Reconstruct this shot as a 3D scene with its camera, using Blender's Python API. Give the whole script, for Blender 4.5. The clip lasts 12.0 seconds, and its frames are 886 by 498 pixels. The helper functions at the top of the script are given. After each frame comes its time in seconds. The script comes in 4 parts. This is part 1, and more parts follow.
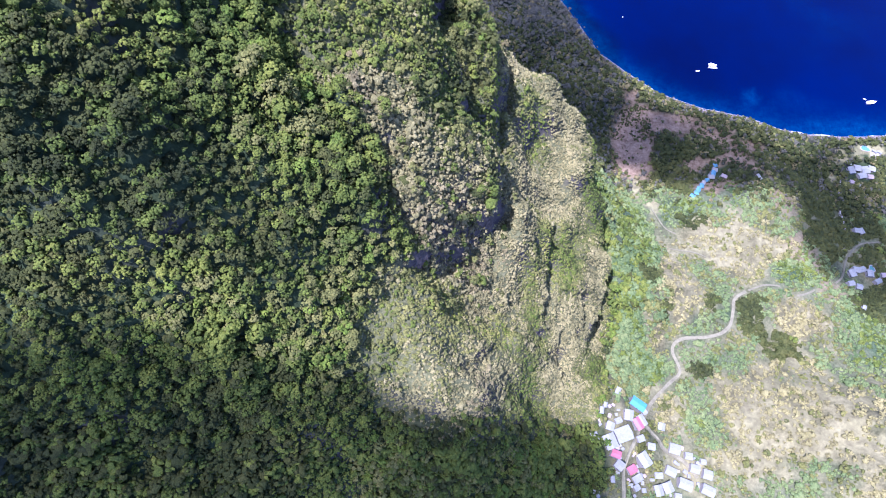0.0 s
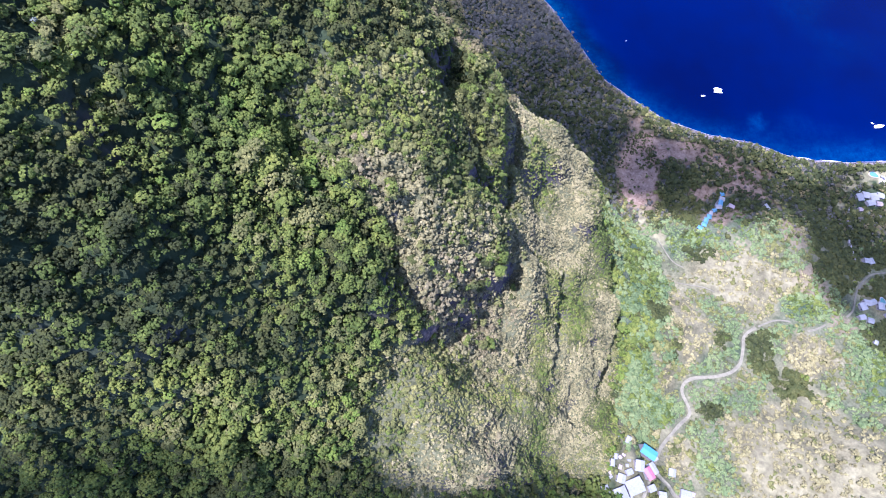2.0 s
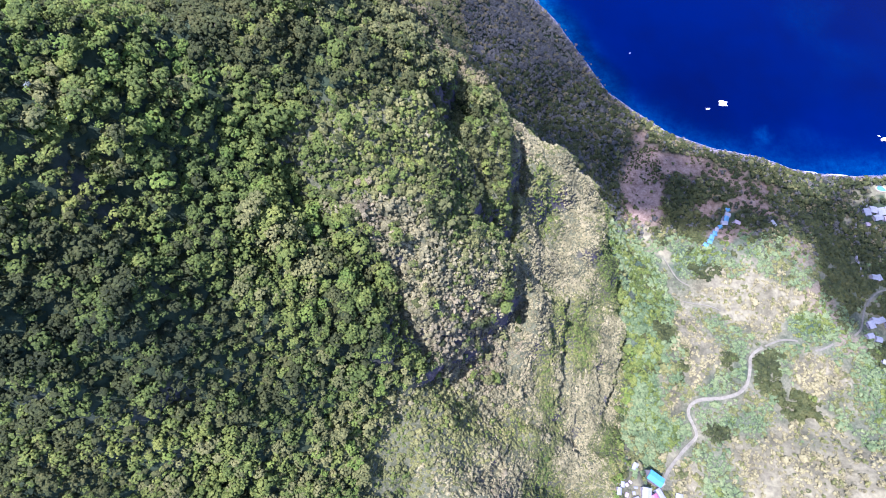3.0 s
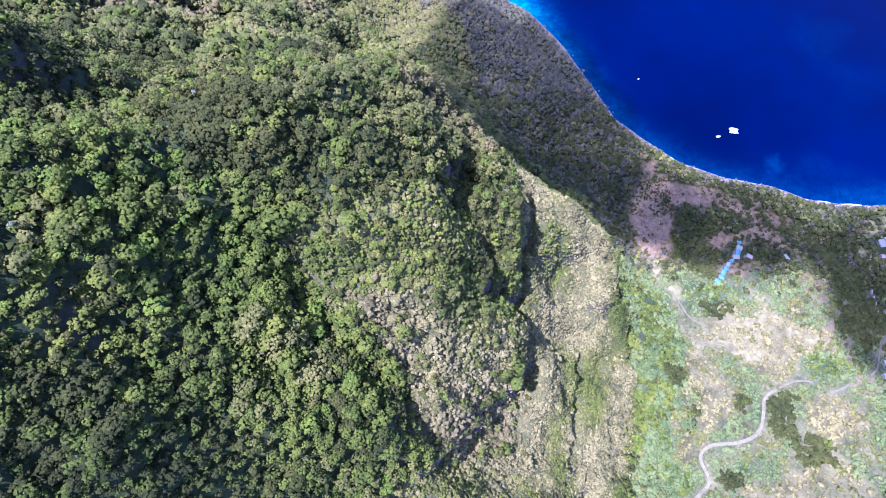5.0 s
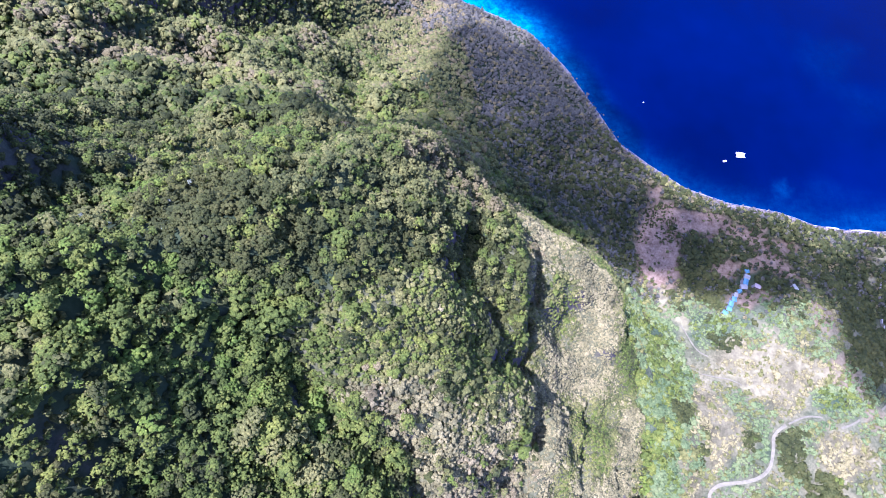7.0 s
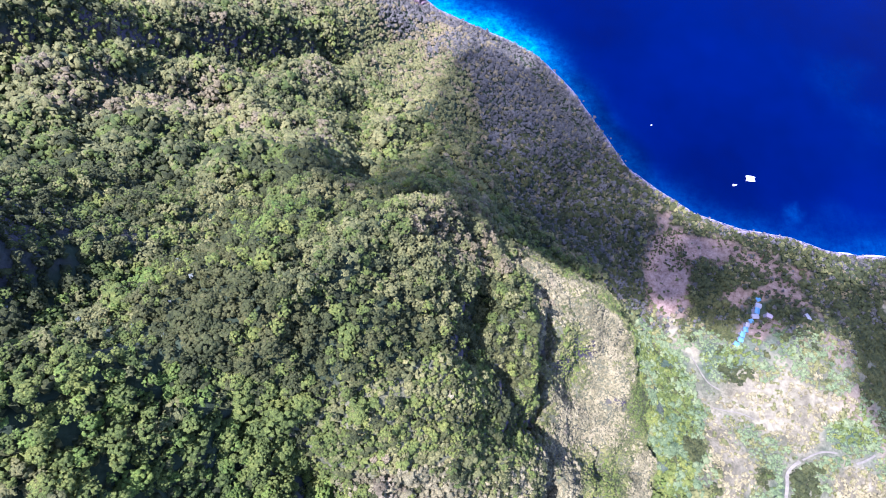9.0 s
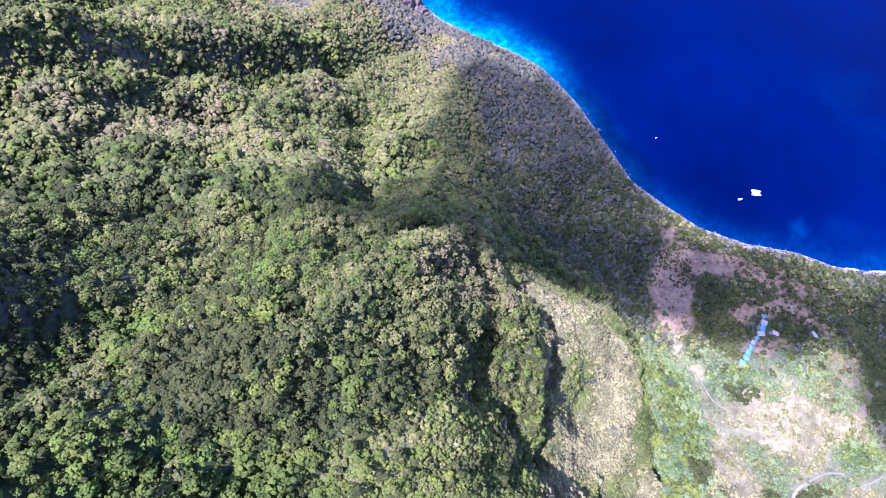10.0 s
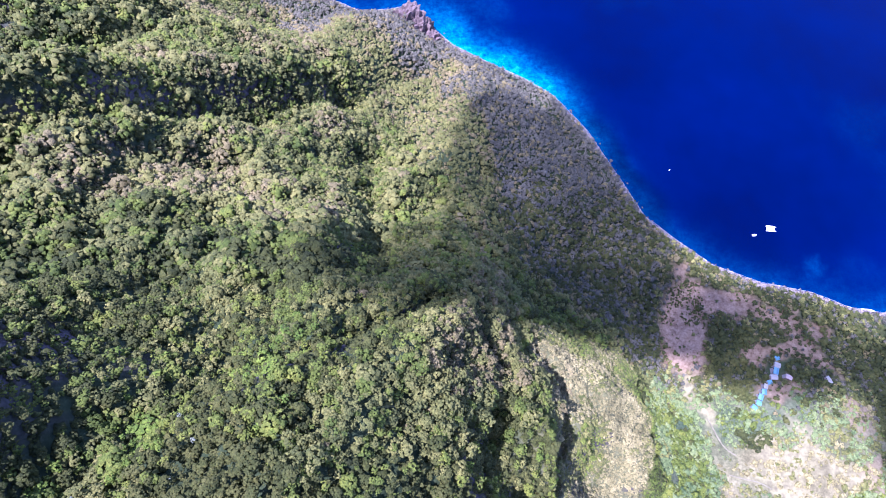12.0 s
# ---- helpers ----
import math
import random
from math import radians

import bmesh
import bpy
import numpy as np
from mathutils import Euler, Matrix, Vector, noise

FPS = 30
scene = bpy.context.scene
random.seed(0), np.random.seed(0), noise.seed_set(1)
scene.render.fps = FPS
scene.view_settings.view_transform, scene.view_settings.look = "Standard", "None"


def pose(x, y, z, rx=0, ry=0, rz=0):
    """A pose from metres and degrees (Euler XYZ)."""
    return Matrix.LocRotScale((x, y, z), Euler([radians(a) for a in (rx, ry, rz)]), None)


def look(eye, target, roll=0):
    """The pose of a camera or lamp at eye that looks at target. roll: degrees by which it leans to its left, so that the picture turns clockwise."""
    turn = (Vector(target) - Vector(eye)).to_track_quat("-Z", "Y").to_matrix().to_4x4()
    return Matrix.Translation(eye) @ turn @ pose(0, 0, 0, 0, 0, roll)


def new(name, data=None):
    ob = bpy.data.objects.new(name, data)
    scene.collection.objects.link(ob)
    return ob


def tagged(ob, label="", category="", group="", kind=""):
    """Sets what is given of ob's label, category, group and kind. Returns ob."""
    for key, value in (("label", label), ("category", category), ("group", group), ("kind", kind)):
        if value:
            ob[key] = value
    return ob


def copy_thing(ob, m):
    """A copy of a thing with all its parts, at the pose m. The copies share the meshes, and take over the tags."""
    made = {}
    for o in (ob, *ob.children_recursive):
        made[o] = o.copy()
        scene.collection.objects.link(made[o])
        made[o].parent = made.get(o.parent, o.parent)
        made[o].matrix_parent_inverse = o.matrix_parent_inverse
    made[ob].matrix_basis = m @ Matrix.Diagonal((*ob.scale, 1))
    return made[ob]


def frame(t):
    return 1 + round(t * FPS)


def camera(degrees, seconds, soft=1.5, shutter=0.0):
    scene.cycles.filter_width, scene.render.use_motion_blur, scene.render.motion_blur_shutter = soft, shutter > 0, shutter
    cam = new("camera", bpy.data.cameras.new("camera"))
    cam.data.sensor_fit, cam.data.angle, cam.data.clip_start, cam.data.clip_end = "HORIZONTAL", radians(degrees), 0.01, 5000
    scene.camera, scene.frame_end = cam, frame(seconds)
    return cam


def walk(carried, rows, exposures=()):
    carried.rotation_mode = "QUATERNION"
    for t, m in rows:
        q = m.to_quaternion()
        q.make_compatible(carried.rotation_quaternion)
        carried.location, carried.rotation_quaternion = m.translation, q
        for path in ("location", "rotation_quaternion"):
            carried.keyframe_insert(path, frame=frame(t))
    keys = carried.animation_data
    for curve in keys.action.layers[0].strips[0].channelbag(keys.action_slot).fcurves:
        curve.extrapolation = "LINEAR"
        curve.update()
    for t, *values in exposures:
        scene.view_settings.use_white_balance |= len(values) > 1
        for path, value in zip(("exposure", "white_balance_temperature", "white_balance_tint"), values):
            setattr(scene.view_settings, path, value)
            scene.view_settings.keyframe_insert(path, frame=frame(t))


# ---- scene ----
cam = camera(77.5, 12.0, soft=1.0)
PATH = [
    (0, (-0.4, 1.709, 494.631), (-0.291, 2.427, 492.767), 10.1),
    (0.5, (-1.907, 10.112, 495.459), (-1.794, 10.829, 493.595), 10.3),
    (1, (-3.285, 19.414, 496.262), (-3.171, 20.128, 494.397), 10.4),
    (1.5, (-4.355, 28.248, 497.06), (-4.242, 28.964, 495.196), 10.1),
    (2, (-5.349, 36.872, 497.827), (-5.236, 37.586, 495.963), 10.0),
    (2.5, (-6.345, 46.038, 498.617), (-6.234, 46.75, 496.751), 9.8),
    (3, (-7.084, 55.134, 499.526), (-6.976, 55.846, 497.66), 9.5),
    (5, (-9.229, 90.976, 503.169), (-9.135, 91.684, 501.301), 8.4),
    (5.5, (-9.576, 98.98, 504.101), (-9.486, 99.689, 502.233), 8.0),
    (6, (-9.898, 106.621, 505.348), (-9.811, 107.329, 503.479), 7.7),
    (6.5, (-10.271, 113.665, 506.27), (-10.184, 114.374, 504.402), 7.7),
    (7, (-10.634, 120.934, 507.317), (-10.548, 121.641, 505.448), 7.6),
    (9, (-12.707, 149.931, 511.351), (-12.636, 150.637, 509.481), 6.2),
    (9.5, (-13.353, 157.276, 512.101), (-13.284, 157.982, 510.231), 6.0),
    (10, (-14.11, 165.204, 512.939), (-14.045, 165.909, 511.069), 5.9),
    (10.5, (-14.753, 173.367, 513.787), (-14.699, 174.072, 511.916), 6.1),
    (11, (-15.474, 181.205, 514.671), (-15.428, 181.91, 512.8), 6.1),
    (11.5, (-16.329, 189.499, 515.533), (-16.288, 190.204, 513.662), 5.9),
    (12, (-17.945, 197.94, 516.46), (-17.897, 198.645, 514.589), 5.7),
]
walk(cam, [(t, look(eye, target, roll)) for t, eye, target, roll in PATH], [(0.0, 1.31, 4660, 47), (6.0, 1.45, 4560, 53), (12.0, 1.58, 4660, 56)])

# ---- sky, sun, exposure ----
SUN = Vector((-0.37, -0.09, 0.925)).normalized()
world = bpy.data.worlds.new("sky")
scene.world = world
world.use_nodes = True
wn = world.node_tree
sky = wn.nodes.new("ShaderNodeTexSky")
sky.sky_type, sky.sun_disc = "NISHITA", False
sky.sun_elevation = math.asin(SUN.z)
sky.sun_rotation = math.atan2(SUN.x, SUN.y)
wn.links.new(sky.outputs[0], wn.nodes["Background"].inputs[0])
wn.nodes["Background"].inputs[1].default_value = 0.114
sun_data = bpy.data.lights.new("sun", "SUN")
sun_data.energy, sun_data.angle, sun_data.color = 5.0, radians(0.53), (1.0, 0.915, 0.75)
sun = new("sun", sun_data)
sun.rotation_euler = SUN.to_track_quat("Z", "Y").to_euler()


# ---- materials ----
def material(name, rough=0.8, spec=0.3):
    m = bpy.data.materials.new(name)
    m.use_nodes = True
    b = m.node_tree.nodes["Principled BSDF"]
    b.inputs["Roughness"].default_value = rough
    b.inputs["Specular IOR Level"].default_value = spec
    return m, m.node_tree, b


def ramp(tree, fac, stops):
    n = tree.nodes.new("ShaderNodeValToRGB")
    e = n.color_ramp.elements
    while len(e) < len(stops):
        e.new(0.5)
    for el, (p, c) in zip(e, stops):
        el.position, el.color = p, (*c, 1)
    tree.links.new(fac, n.inputs[0])
    return n.outputs[0]


def noise_of(tree, scale, detail=4.0, rough=0.6):
    pos = tree.nodes.new("ShaderNodeNewGeometry").outputs["Position"]
    n = tree.nodes.new("ShaderNodeTexNoise")
    n.inputs["Scale"].default_value, n.inputs["Detail"].default_value, n.inputs["Roughness"].default_value = scale, detail, rough
    tree.links.new(pos, n.inputs["Vector"])
    return n.outputs["Fac"]


def mixed(tree, fac, a, b, mode="MIX"):
    n = tree.nodes.new("ShaderNodeMix")
    n.data_type, n.blend_type = "RGBA", mode
    for slot, v in ((0, fac), (6, a), (7, b)):
        if isinstance(v, bpy.types.NodeSocket):
            tree.links.new(v, n.inputs[slot])
        else:
            n.inputs[slot].default_value = v if slot == 0 else (*v, 1)
    return n.outputs[2]


def calc(tree, op, a, b=0.0, clamp=False):
    n = tree.nodes.new("ShaderNodeMath")
    n.operation, n.use_clamp = op, clamp
    for slot, v in ((0, a), (1, b)):
        if isinstance(v, bpy.types.NodeSocket):
            tree.links.new(v, n.inputs[slot])
        else:
            n.inputs[slot].default_value = v
    return n.outputs[0]


def bump(tree, bsdf, height, strength, distance):
    n = tree.nodes.new("ShaderNodeBump")
    n.inputs["Strength"].default_value, n.inputs["Distance"].default_value = strength, distance
    tree.links.new(height, n.inputs["Height"])
    tree.links.new(n.outputs[0], bsdf.inputs["Normal"])


def attribute(tree, name):
    n = tree.nodes.new("ShaderNodeAttribute")
    n.attribute_name = name
    return n.outputs["Fac"]


def foliage(name, dark, mid, light, patch=0.02):
    """Leaves: sprays differ a little, trees more, and whole stands drift in tone."""
    m, t, b = material(name, 0.6, 0.16)
    island = t.nodes.new("ShaderNodeNewGeometry").outputs["Random Per Island"]
    tone = calc(t, "ADD", calc(t, "MULTIPLY", island, 0.34), calc(t, "MULTIPLY", calc(t, "SUBTRACT", noise_of(t, patch, 3), 0.36), 1.35))
    tone = calc(t, "ADD", tone, calc(t, "MULTIPLY", calc(t, "SUBTRACT", noise_of(t, 0.16, 1), 0.4), 0.9), True)
    col = ramp(t, tone, [(0.0, dark), (0.45, mid), (0.95, light)])
    grain = ramp(t, noise_of(t, 1.9, 4, 0.8), [(0.34, (0.32, 0.35, 0.36)), (0.5, (0.9, 0.9, 0.88)), (0.64, (1.55, 1.5, 1.35))])
    col = mixed(t, 0.8, col, grain, "MULTIPLY")
    t.links.new(col, b.inputs["Base Color"])
    bump(t, b, noise_of(t, 2.2, 4, 0.75), 0.95, 0.6)
    thin = t.nodes.new("ShaderNodeBsdfTranslucent")
    t.links.new(col, thin.inputs["Color"])
    both = t.nodes.new("ShaderNodeMixShader")
    both.inputs[0].default_value = 0.14
    t.links.new(b.outputs[0], both.inputs[1])
    t.links.new(thin.outputs[0], both.inputs[2])
    t.links.new(both.outputs[0], t.nodes["Material Output"].inputs["Surface"])
    return m


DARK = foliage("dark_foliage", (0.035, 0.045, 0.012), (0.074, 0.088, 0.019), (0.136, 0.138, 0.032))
GREEN = foliage("green_foliage", (0.056, 0.085, 0.014), (0.135, 0.177, 0.025), (0.245, 0.270, 0.038))
LUSH = foliage("lush_foliage", (0.065, 0.114, 0.016), (0.151, 0.221, 0.025), (0.258, 0.315, 0.038))
OLIVE = foliage("olive_foliage", (0.075, 0.094, 0.024), (0.179, 0.188, 0.045), (0.304, 0.289, 0.075))
DRY = foliage("dry_foliage", (0.105, 0.094, 0.038), (0.215, 0.187, 0.070), (0.325, 0.272, 0.112))
SCRUB = foliage("dry_scrub_foliage", (0.150, 0.130, 0.055), (0.298, 0.258, 0.108), (0.44, 0.37, 0.16), 0.04)
COAST = foliage("coastal_foliage", (0.068, 0.069, 0.045), (0.134, 0.132, 0.087), (0.210, 0.196, 0.126), 0.02)
BUSH = foliage("bush_foliage", (0.092, 0.143, 0.047), (0.182, 0.242, 0.075), (0.30, 0.333, 0.108), 0.03)
RIDGE = foliage("ridge_scrub_foliage", (0.135, 0.130, 0.050), (0.29, 0.265, 0.097), (0.44, 0.385, 0.155), 0.04)
STRAW = foliage("straw_foliage", (0.183, 0.163, 0.062), (0.318, 0.288, 0.104), (0.45, 0.40, 0.152), 0.03)
SILVER = foliage("silver_foliage", (0.10, 0.125, 0.08), (0.22, 0.255, 0.165), (0.36, 0.39, 0.27))

GROUND, g, gb = material("forest_floor_and_dry_grass", 0.95, 0.1)
litter = ramp(g, noise_of(g, 0.3, 6), [(0.3, (0.022, 0.034, 0.013)), (0.7, (0.055, 0.075, 0.03))])
straw = ramp(g, noise_of(g, 0.05, 8, 0.7), [(0.36, (0.12, 0.11, 0.05)), (0.5, (0.195, 0.178, 0.080)), (0.66, (0.29, 0.26, 0.125))])
green = ramp(g, noise_of(g, 0.05, 8, 0.7), [(0.36, (0.056, 0.088, 0.040)), (0.5, (0.088, 0.116, 0.054)), (0.66, (0.128, 0.144, 0.072))])
grass = mixed(g, attribute(g, "green"), straw, green)
turf = ramp(g, noise_of(g, 0.5, 6, 0.75), [(0.3, (0.054, 0.064, 0.024)), (0.55, (0.142, 0.142, 0.058)), (0.75, (0.25, 0.23, 0.11))])
grass = mixed(g, 0.75, grass, ramp(g, noise_of(g, 0.45, 6, 0.7), [(0.32, (0.3, 0.32, 0.28)), (0.5, (0.8, 0.8, 0.78)), (0.65, (1.2, 1.18, 1.15))]), "MULTIPLY")
earth = ramp(g, noise_of(g, 0.22, 8, 0.8), [(0.36, (0.125, 0.080, 0.043)), (0.5, (0.24, 0.168, 0.092)), (0.63, (0.33, 0.245, 0.142))])
sand = ramp(g, noise_of(g, 0.2, 6), [(0.3, (0.14, 0.125, 0.062)), (0.7, (0.335, 0.31, 0.135))])
rock = ramp(g, noise_of(g, 0.4, 8, 0.7), [(0.3, (0.035, 0.032, 0.03)), (0.7, (0.14, 0.12, 0.105))])
beach = ramp(g, noise_of(g, 0.5, 6, 0.7), [(0.3, (0.09, 0.075, 0.06)), (0.65, (0.3, 0.26, 0.21))])
col = mixed(g, attribute(g, "grass"), litter, grass)
col = mixed(g, attribute(g, "turf"), col, turf)
col = mixed(g, attribute(g, "crag"), col, rock)
col = mixed(g, attribute(g, "earth"), col, earth)
col = mixed(g, attribute(g, "sand"), col, sand)
col = mixed(g, attribute(g, "beach"), col, beach)
g.links.new(col, gb.inputs["Base Color"])
bump(g, gb, noise_of(g, 0.8, 8, 0.7), 0.8, 0.6)

SEA, s, sb = material("sea_water", 0.06, 0.14)
deep = ramp(s, noise_of(s, 0.004, 4), [(0.35, (0.0002, 0.0015, 0.024)), (0.65, (0.0003, 0.0033, 0.043))])
shoal = attribute(s, "shoal")
shoal = calc(s, "MULTIPLY", shoal, calc(s, "ADD", -0.25, calc(s, "MULTIPLY", noise_of(s, 0.13, 8, 0.8), 2.4)), True)
col = mixed(s, shoal, deep, ramp(s, shoal, [(0.0, (0.001, 0.02, 0.11)), (0.35, (0.003, 0.06, 0.16)), (0.7, (0.006, 0.125, 0.2)), (1.0, (0.015, 0.2, 0.26))]))
s.links.new(col, sb.inputs["Base Color"])
bump(s, sb, noise_of(s, 0.25, 5, 0.6), 0.05, 0.5)

# ---- the lie of the land: heights along east-west sections ----
EAST = np.array([-520, -330, -230, -160, -110, -60, -15, 10, 35, 60, 85, 112, 140, 200, 270, 350, 450, 620.0])
NORTH, HEIGHTS = [], []


def section(north, *heights):
    NORTH.append(north)
    HEIGHTS.append(heights)


section(-160, 360, 276, 222, 180, 145, 116, 100, 91, 83, 78, 74, 73, 73, 81, 98, 123, 161, 219)
section(-40, 335, 323, 293, 251, 209, 177, 142, 133, 127, 117, 107, 94, 81, 56, 74, 104, 122, 146)
section(30, 326, 349, 337, 312, 295, 265, 229, 223, 205, 165, 128, 112, 101, 55, 63, 94, 88, 105)
section(55, 325, 357, 354, 335, 322, 286, 251, 243, 206, 172, 138, 114, 92, 48, 53, 71, 74, 92)
section(80, 325, 364, 370, 357, 359, 309, 269, 243, 193, 181, 151, 119, 85, 43, 43, 46, 61, 79)
section(105, 325, 370, 386, 383, 371, 322, 292, 262, 219, 193, 162, 129, 94, 53, 42, 39, 49, 67)
section(130, 325, 372, 398, 405, 383, 330, 304, 283, 244, 217, 171, 136, 104, 65, 43, 38, 37, 57)
section(155, 325, 372, 402, 420, 382, 333, 317, 298, 264, 210, 169, 143, 114, 54, 40, 36, 29, 47)
section(180, 326, 368, 398, 422, 364, 351, 327, 290, 259, 212, 168, 157, 121, 39, 34, 36, 22, 39)
section(205, 327, 361, 380, 392, 348, 345, 324, 281, 268, 218, 186, 166, 122, 29, 33, 38, 15, 30)
section(230, 329, 351, 355, 348, 311, 328, 312, 283, 250, 222, 202, 164, 113, 19, 33, 38, 8, 23)
section(260, 331, 336, 318, 294, 288, 294, 283, 256, 208, 191, 165, 135, 101, 10, 19, 29, -2, 15)
section(290, 334, 316, 284, 266, 261, 257, 233, 223, 183, 146, 115, 100, 83, 4, -2, 15, -12, 9)
section(325, 337, 284, 262, 241, 223, 198, 188, 177, 146, 116, 91, 67, 47, 4, -5, 3, -19, 3)
section(360, 340, 254, 270, 198, 188, 163, 151, 138, 125, 97, 59, 37, 24, 9, -4, -9, -24, -3)
section(400, 347, 219, 246, 190, 160, 130, 121, 109, 96, 83, 61, 39, 23, 3, -11, -24, -31, -10)
section(440, 351, 197, 198, 152, 133, 83, 95, 96, 70, 57, 54, 43, 27, -7, -22, -38, -37, -18)
section(530, 335, 206, 151, 115, 88, 40, 36, 51, 53, 42, 28, 9, -11, -40, -50, -57, -51, -33)
section(640, 221, 114, 31, 15, 42, 29, 4, 1, -3, -16, -33, -43, -49, -53, -62, -67, -65, -56)
section(800, -10, -11, -21, -39, -55, -66, -73, -77, -81, -83, -84, -82, -80, -73, -72, -75, -80, -89)


def hermite(knots, v):
    """Weights of the knots for a smooth curve through them at v."""
    k, n = np.asarray(knots, float), len(knots)
    v = np.clip(v, k[0], k[-1])
    i = np.clip(np.searchsorted(k, v) - 1, 0, n - 2)
    h = k[i + 1] - k[i]
    u = (v - k[i]) / h
    slopes = np.zeros((n, n))
    for j in range(n):
        a, b = max(j - 1, 0), min(j + 1, n - 1)
        slopes[j, b] += 1 / (k[b] - k[a])
        slopes[j, a] -= 1 / (k[b] - k[a])
    w, r = np.zeros((len(v), n)), np.arange(len(v))
    w[r, i] += 2 * u**3 - 3 * u**2 + 1
    w[r, i + 1] += 3 * u**2 - 2 * u**3
    return w + ((u**3 - 2 * u**2 + u) * h)[:, None] * slopes[i] + ((u**3 - u**2) * h)[:, None] * slopes[i + 1]


def smooth(a, b, v):
    u = np.clip((v - a) / (b - a), 0, 1)
    return u * u * (3 - 2 * u)


def beside(line, x, y):
    """Distance to a line of points, signed: positive on the right hand of its way."""
    best, sign = np.full(x.shape, 1e9), np.ones(x.shape)
    for (ax, ay), (bx, by) in zip(line, line[1:]):
        dx, dy = bx - ax, by - ay
        u = np.clip(((x - ax) * dx + (y - ay) * dy) / (dx * dx + dy * dy), 0, 1)
        d = np.hypot(x - ax - u * dx, y - ay - u * dy)
        side = np.where((x - ax) * dy - (y - ay) * dx > 0, 1.0, -1.0)
        near = d < best
        best, sign = np.where(near, d, best), np.where(near, side, sign)
    return best * sign


def hashed(ix, iy, seed):
    n = np.sin(ix * 127.1 + iy * 311.7 + seed * 74.7) * 43758.5453
    return n - np.floor(n)


def value_noise(x, y, size, seed=0):
    x, y = x / size, y / size
    ix, iy = np.floor(x), np.floor(y)
    u, v = x - ix, y - iy
    u, v = u * u * (3 - 2 * u), v * v * (3 - 2 * v)
    a = hashed(ix, iy, seed) * (1 - u) + hashed(ix + 1, iy, seed) * u
    b = hashed(ix, iy + 1, seed) * (1 - u) + hashed(ix + 1, iy + 1, seed) * u
    return a * (1 - v) + b * v - 0.5


def fractal(x, y, size, seed=0, octaves=4):
    return sum(value_noise(x + 31 * k, y - 17 * k, size / 2**k, seed + k) / 2**k for k in range(octaves))


SHORE = [(-2600, 1500), (-600, 900), (-250, 745), (-136, 701), (-109, 688), (-76, 694), (-46, 702), (-21, 666), (-1, 646), (45, 621), (81, 603), (115, 581), (151, 535),
         (178, 484), (203, 436), (235, 409), (267, 385), (310, 369), (365, 359), (396, 346), (429, 341), (467, 340), (513, 344), (640, 350), (1000, 420), (2600, 700)]
# scarps: a line with the drop on its right hand, its depth and the width over which the ground recovers
SCARPS = []

SCARPS.append(([(10, 97), (22, 108), (37, 121), (43, 136), (42, 148), (37, 155), (28, 160), (24, 170)], 20, 13))
SCARPS.append(([(38, 172), (40, 184), (43, 197), (46, 209), (47, 218), (47, 232), (44, 248)], 20, 11))
SCARPS.append(([(82, 84), (87, 104), (86, 126), (90, 150)], 14, 8))
SCARPS.append(([(2, 192), (1, 202), (4, 211), (7, 222), (8, 231), (7, 240), (5, 252), (1, 261), (-14, 259), (-28, 247), (-44, 234), (-64, 226)], 22, 9))
SCARPS.append(([(138, 104), (150, 130), (146, 165), (146, 194), (142, 209), (136, 226), (134, 246), (130, 284)], 26, 26))
SCARPS.append(([(113, 248), (119, 231), (116, 216), (102, 211)], 7, 6))
SCARPS.append(([(101, 62), (97, 84), (117, 93), (123, 112)], 11, 8))
SCARPS.append(([(55, 27), (76, 30), (96, 40)], 9, 8))
SCARPS.append(([(24, 164), (34, 176), (38, 192), (36, 206)], 15, 10))
SCARPS.append(([(70, 196), (74, 214), (70, 236)], 6, 8))
SCARPS.append(([(58, 96), (64, 118), (66, 136)], 6, 8))
SCARPS.append(([(30, 52), (44, 66), (52, 84)], 7, 9))
SCARPS.append(([(106, 176), (112, 182), (116, 188)], 10, 6))
# gullies: a line, its depth and half width
GULLIES = []

GULLIES.append(([(-132, 180), (-118, 192), (-103, 203), (-89, 215), (-85, 230), (-80, 252), (-76, 270), (-52, 310), (-30, 360), (-5, 420)], 12, 14))
GULLIES.append(([(-258, 330), (-243, 348), (-231, 368), (-208, 390), (-181, 419), (-160, 438), (-134, 475), (-106, 513)], 34, 19))
GULLIES.append(([(-106, 513), (-71, 561), (-36, 592)], 12, 14))
GULLIES.append(([(-310, 430), (-272, 462), (-255, 498), (-240, 540)], 20, 20))
GULLIES.append(([(-46, 285), (-52, 318), (-57, 352), (-66, 390), (-76, 430)], 15, 12))
GULLIES.append(([(-4, 97), (-13, 111), (-25, 120), (-42, 137), (-52, 146)], 14, 7))
GULLIES.append(([(20, 330), (55, 385), (85, 440)], 7, 14))
GULLIES.append(([(-70, 60), (-100, 88), (-122, 110)], 5, 9))
GULLIES.append(([(-60, 80), (-82, 112), (-96, 128)], 4, 7))
# crests: a line, its height and half width
CRESTS = []

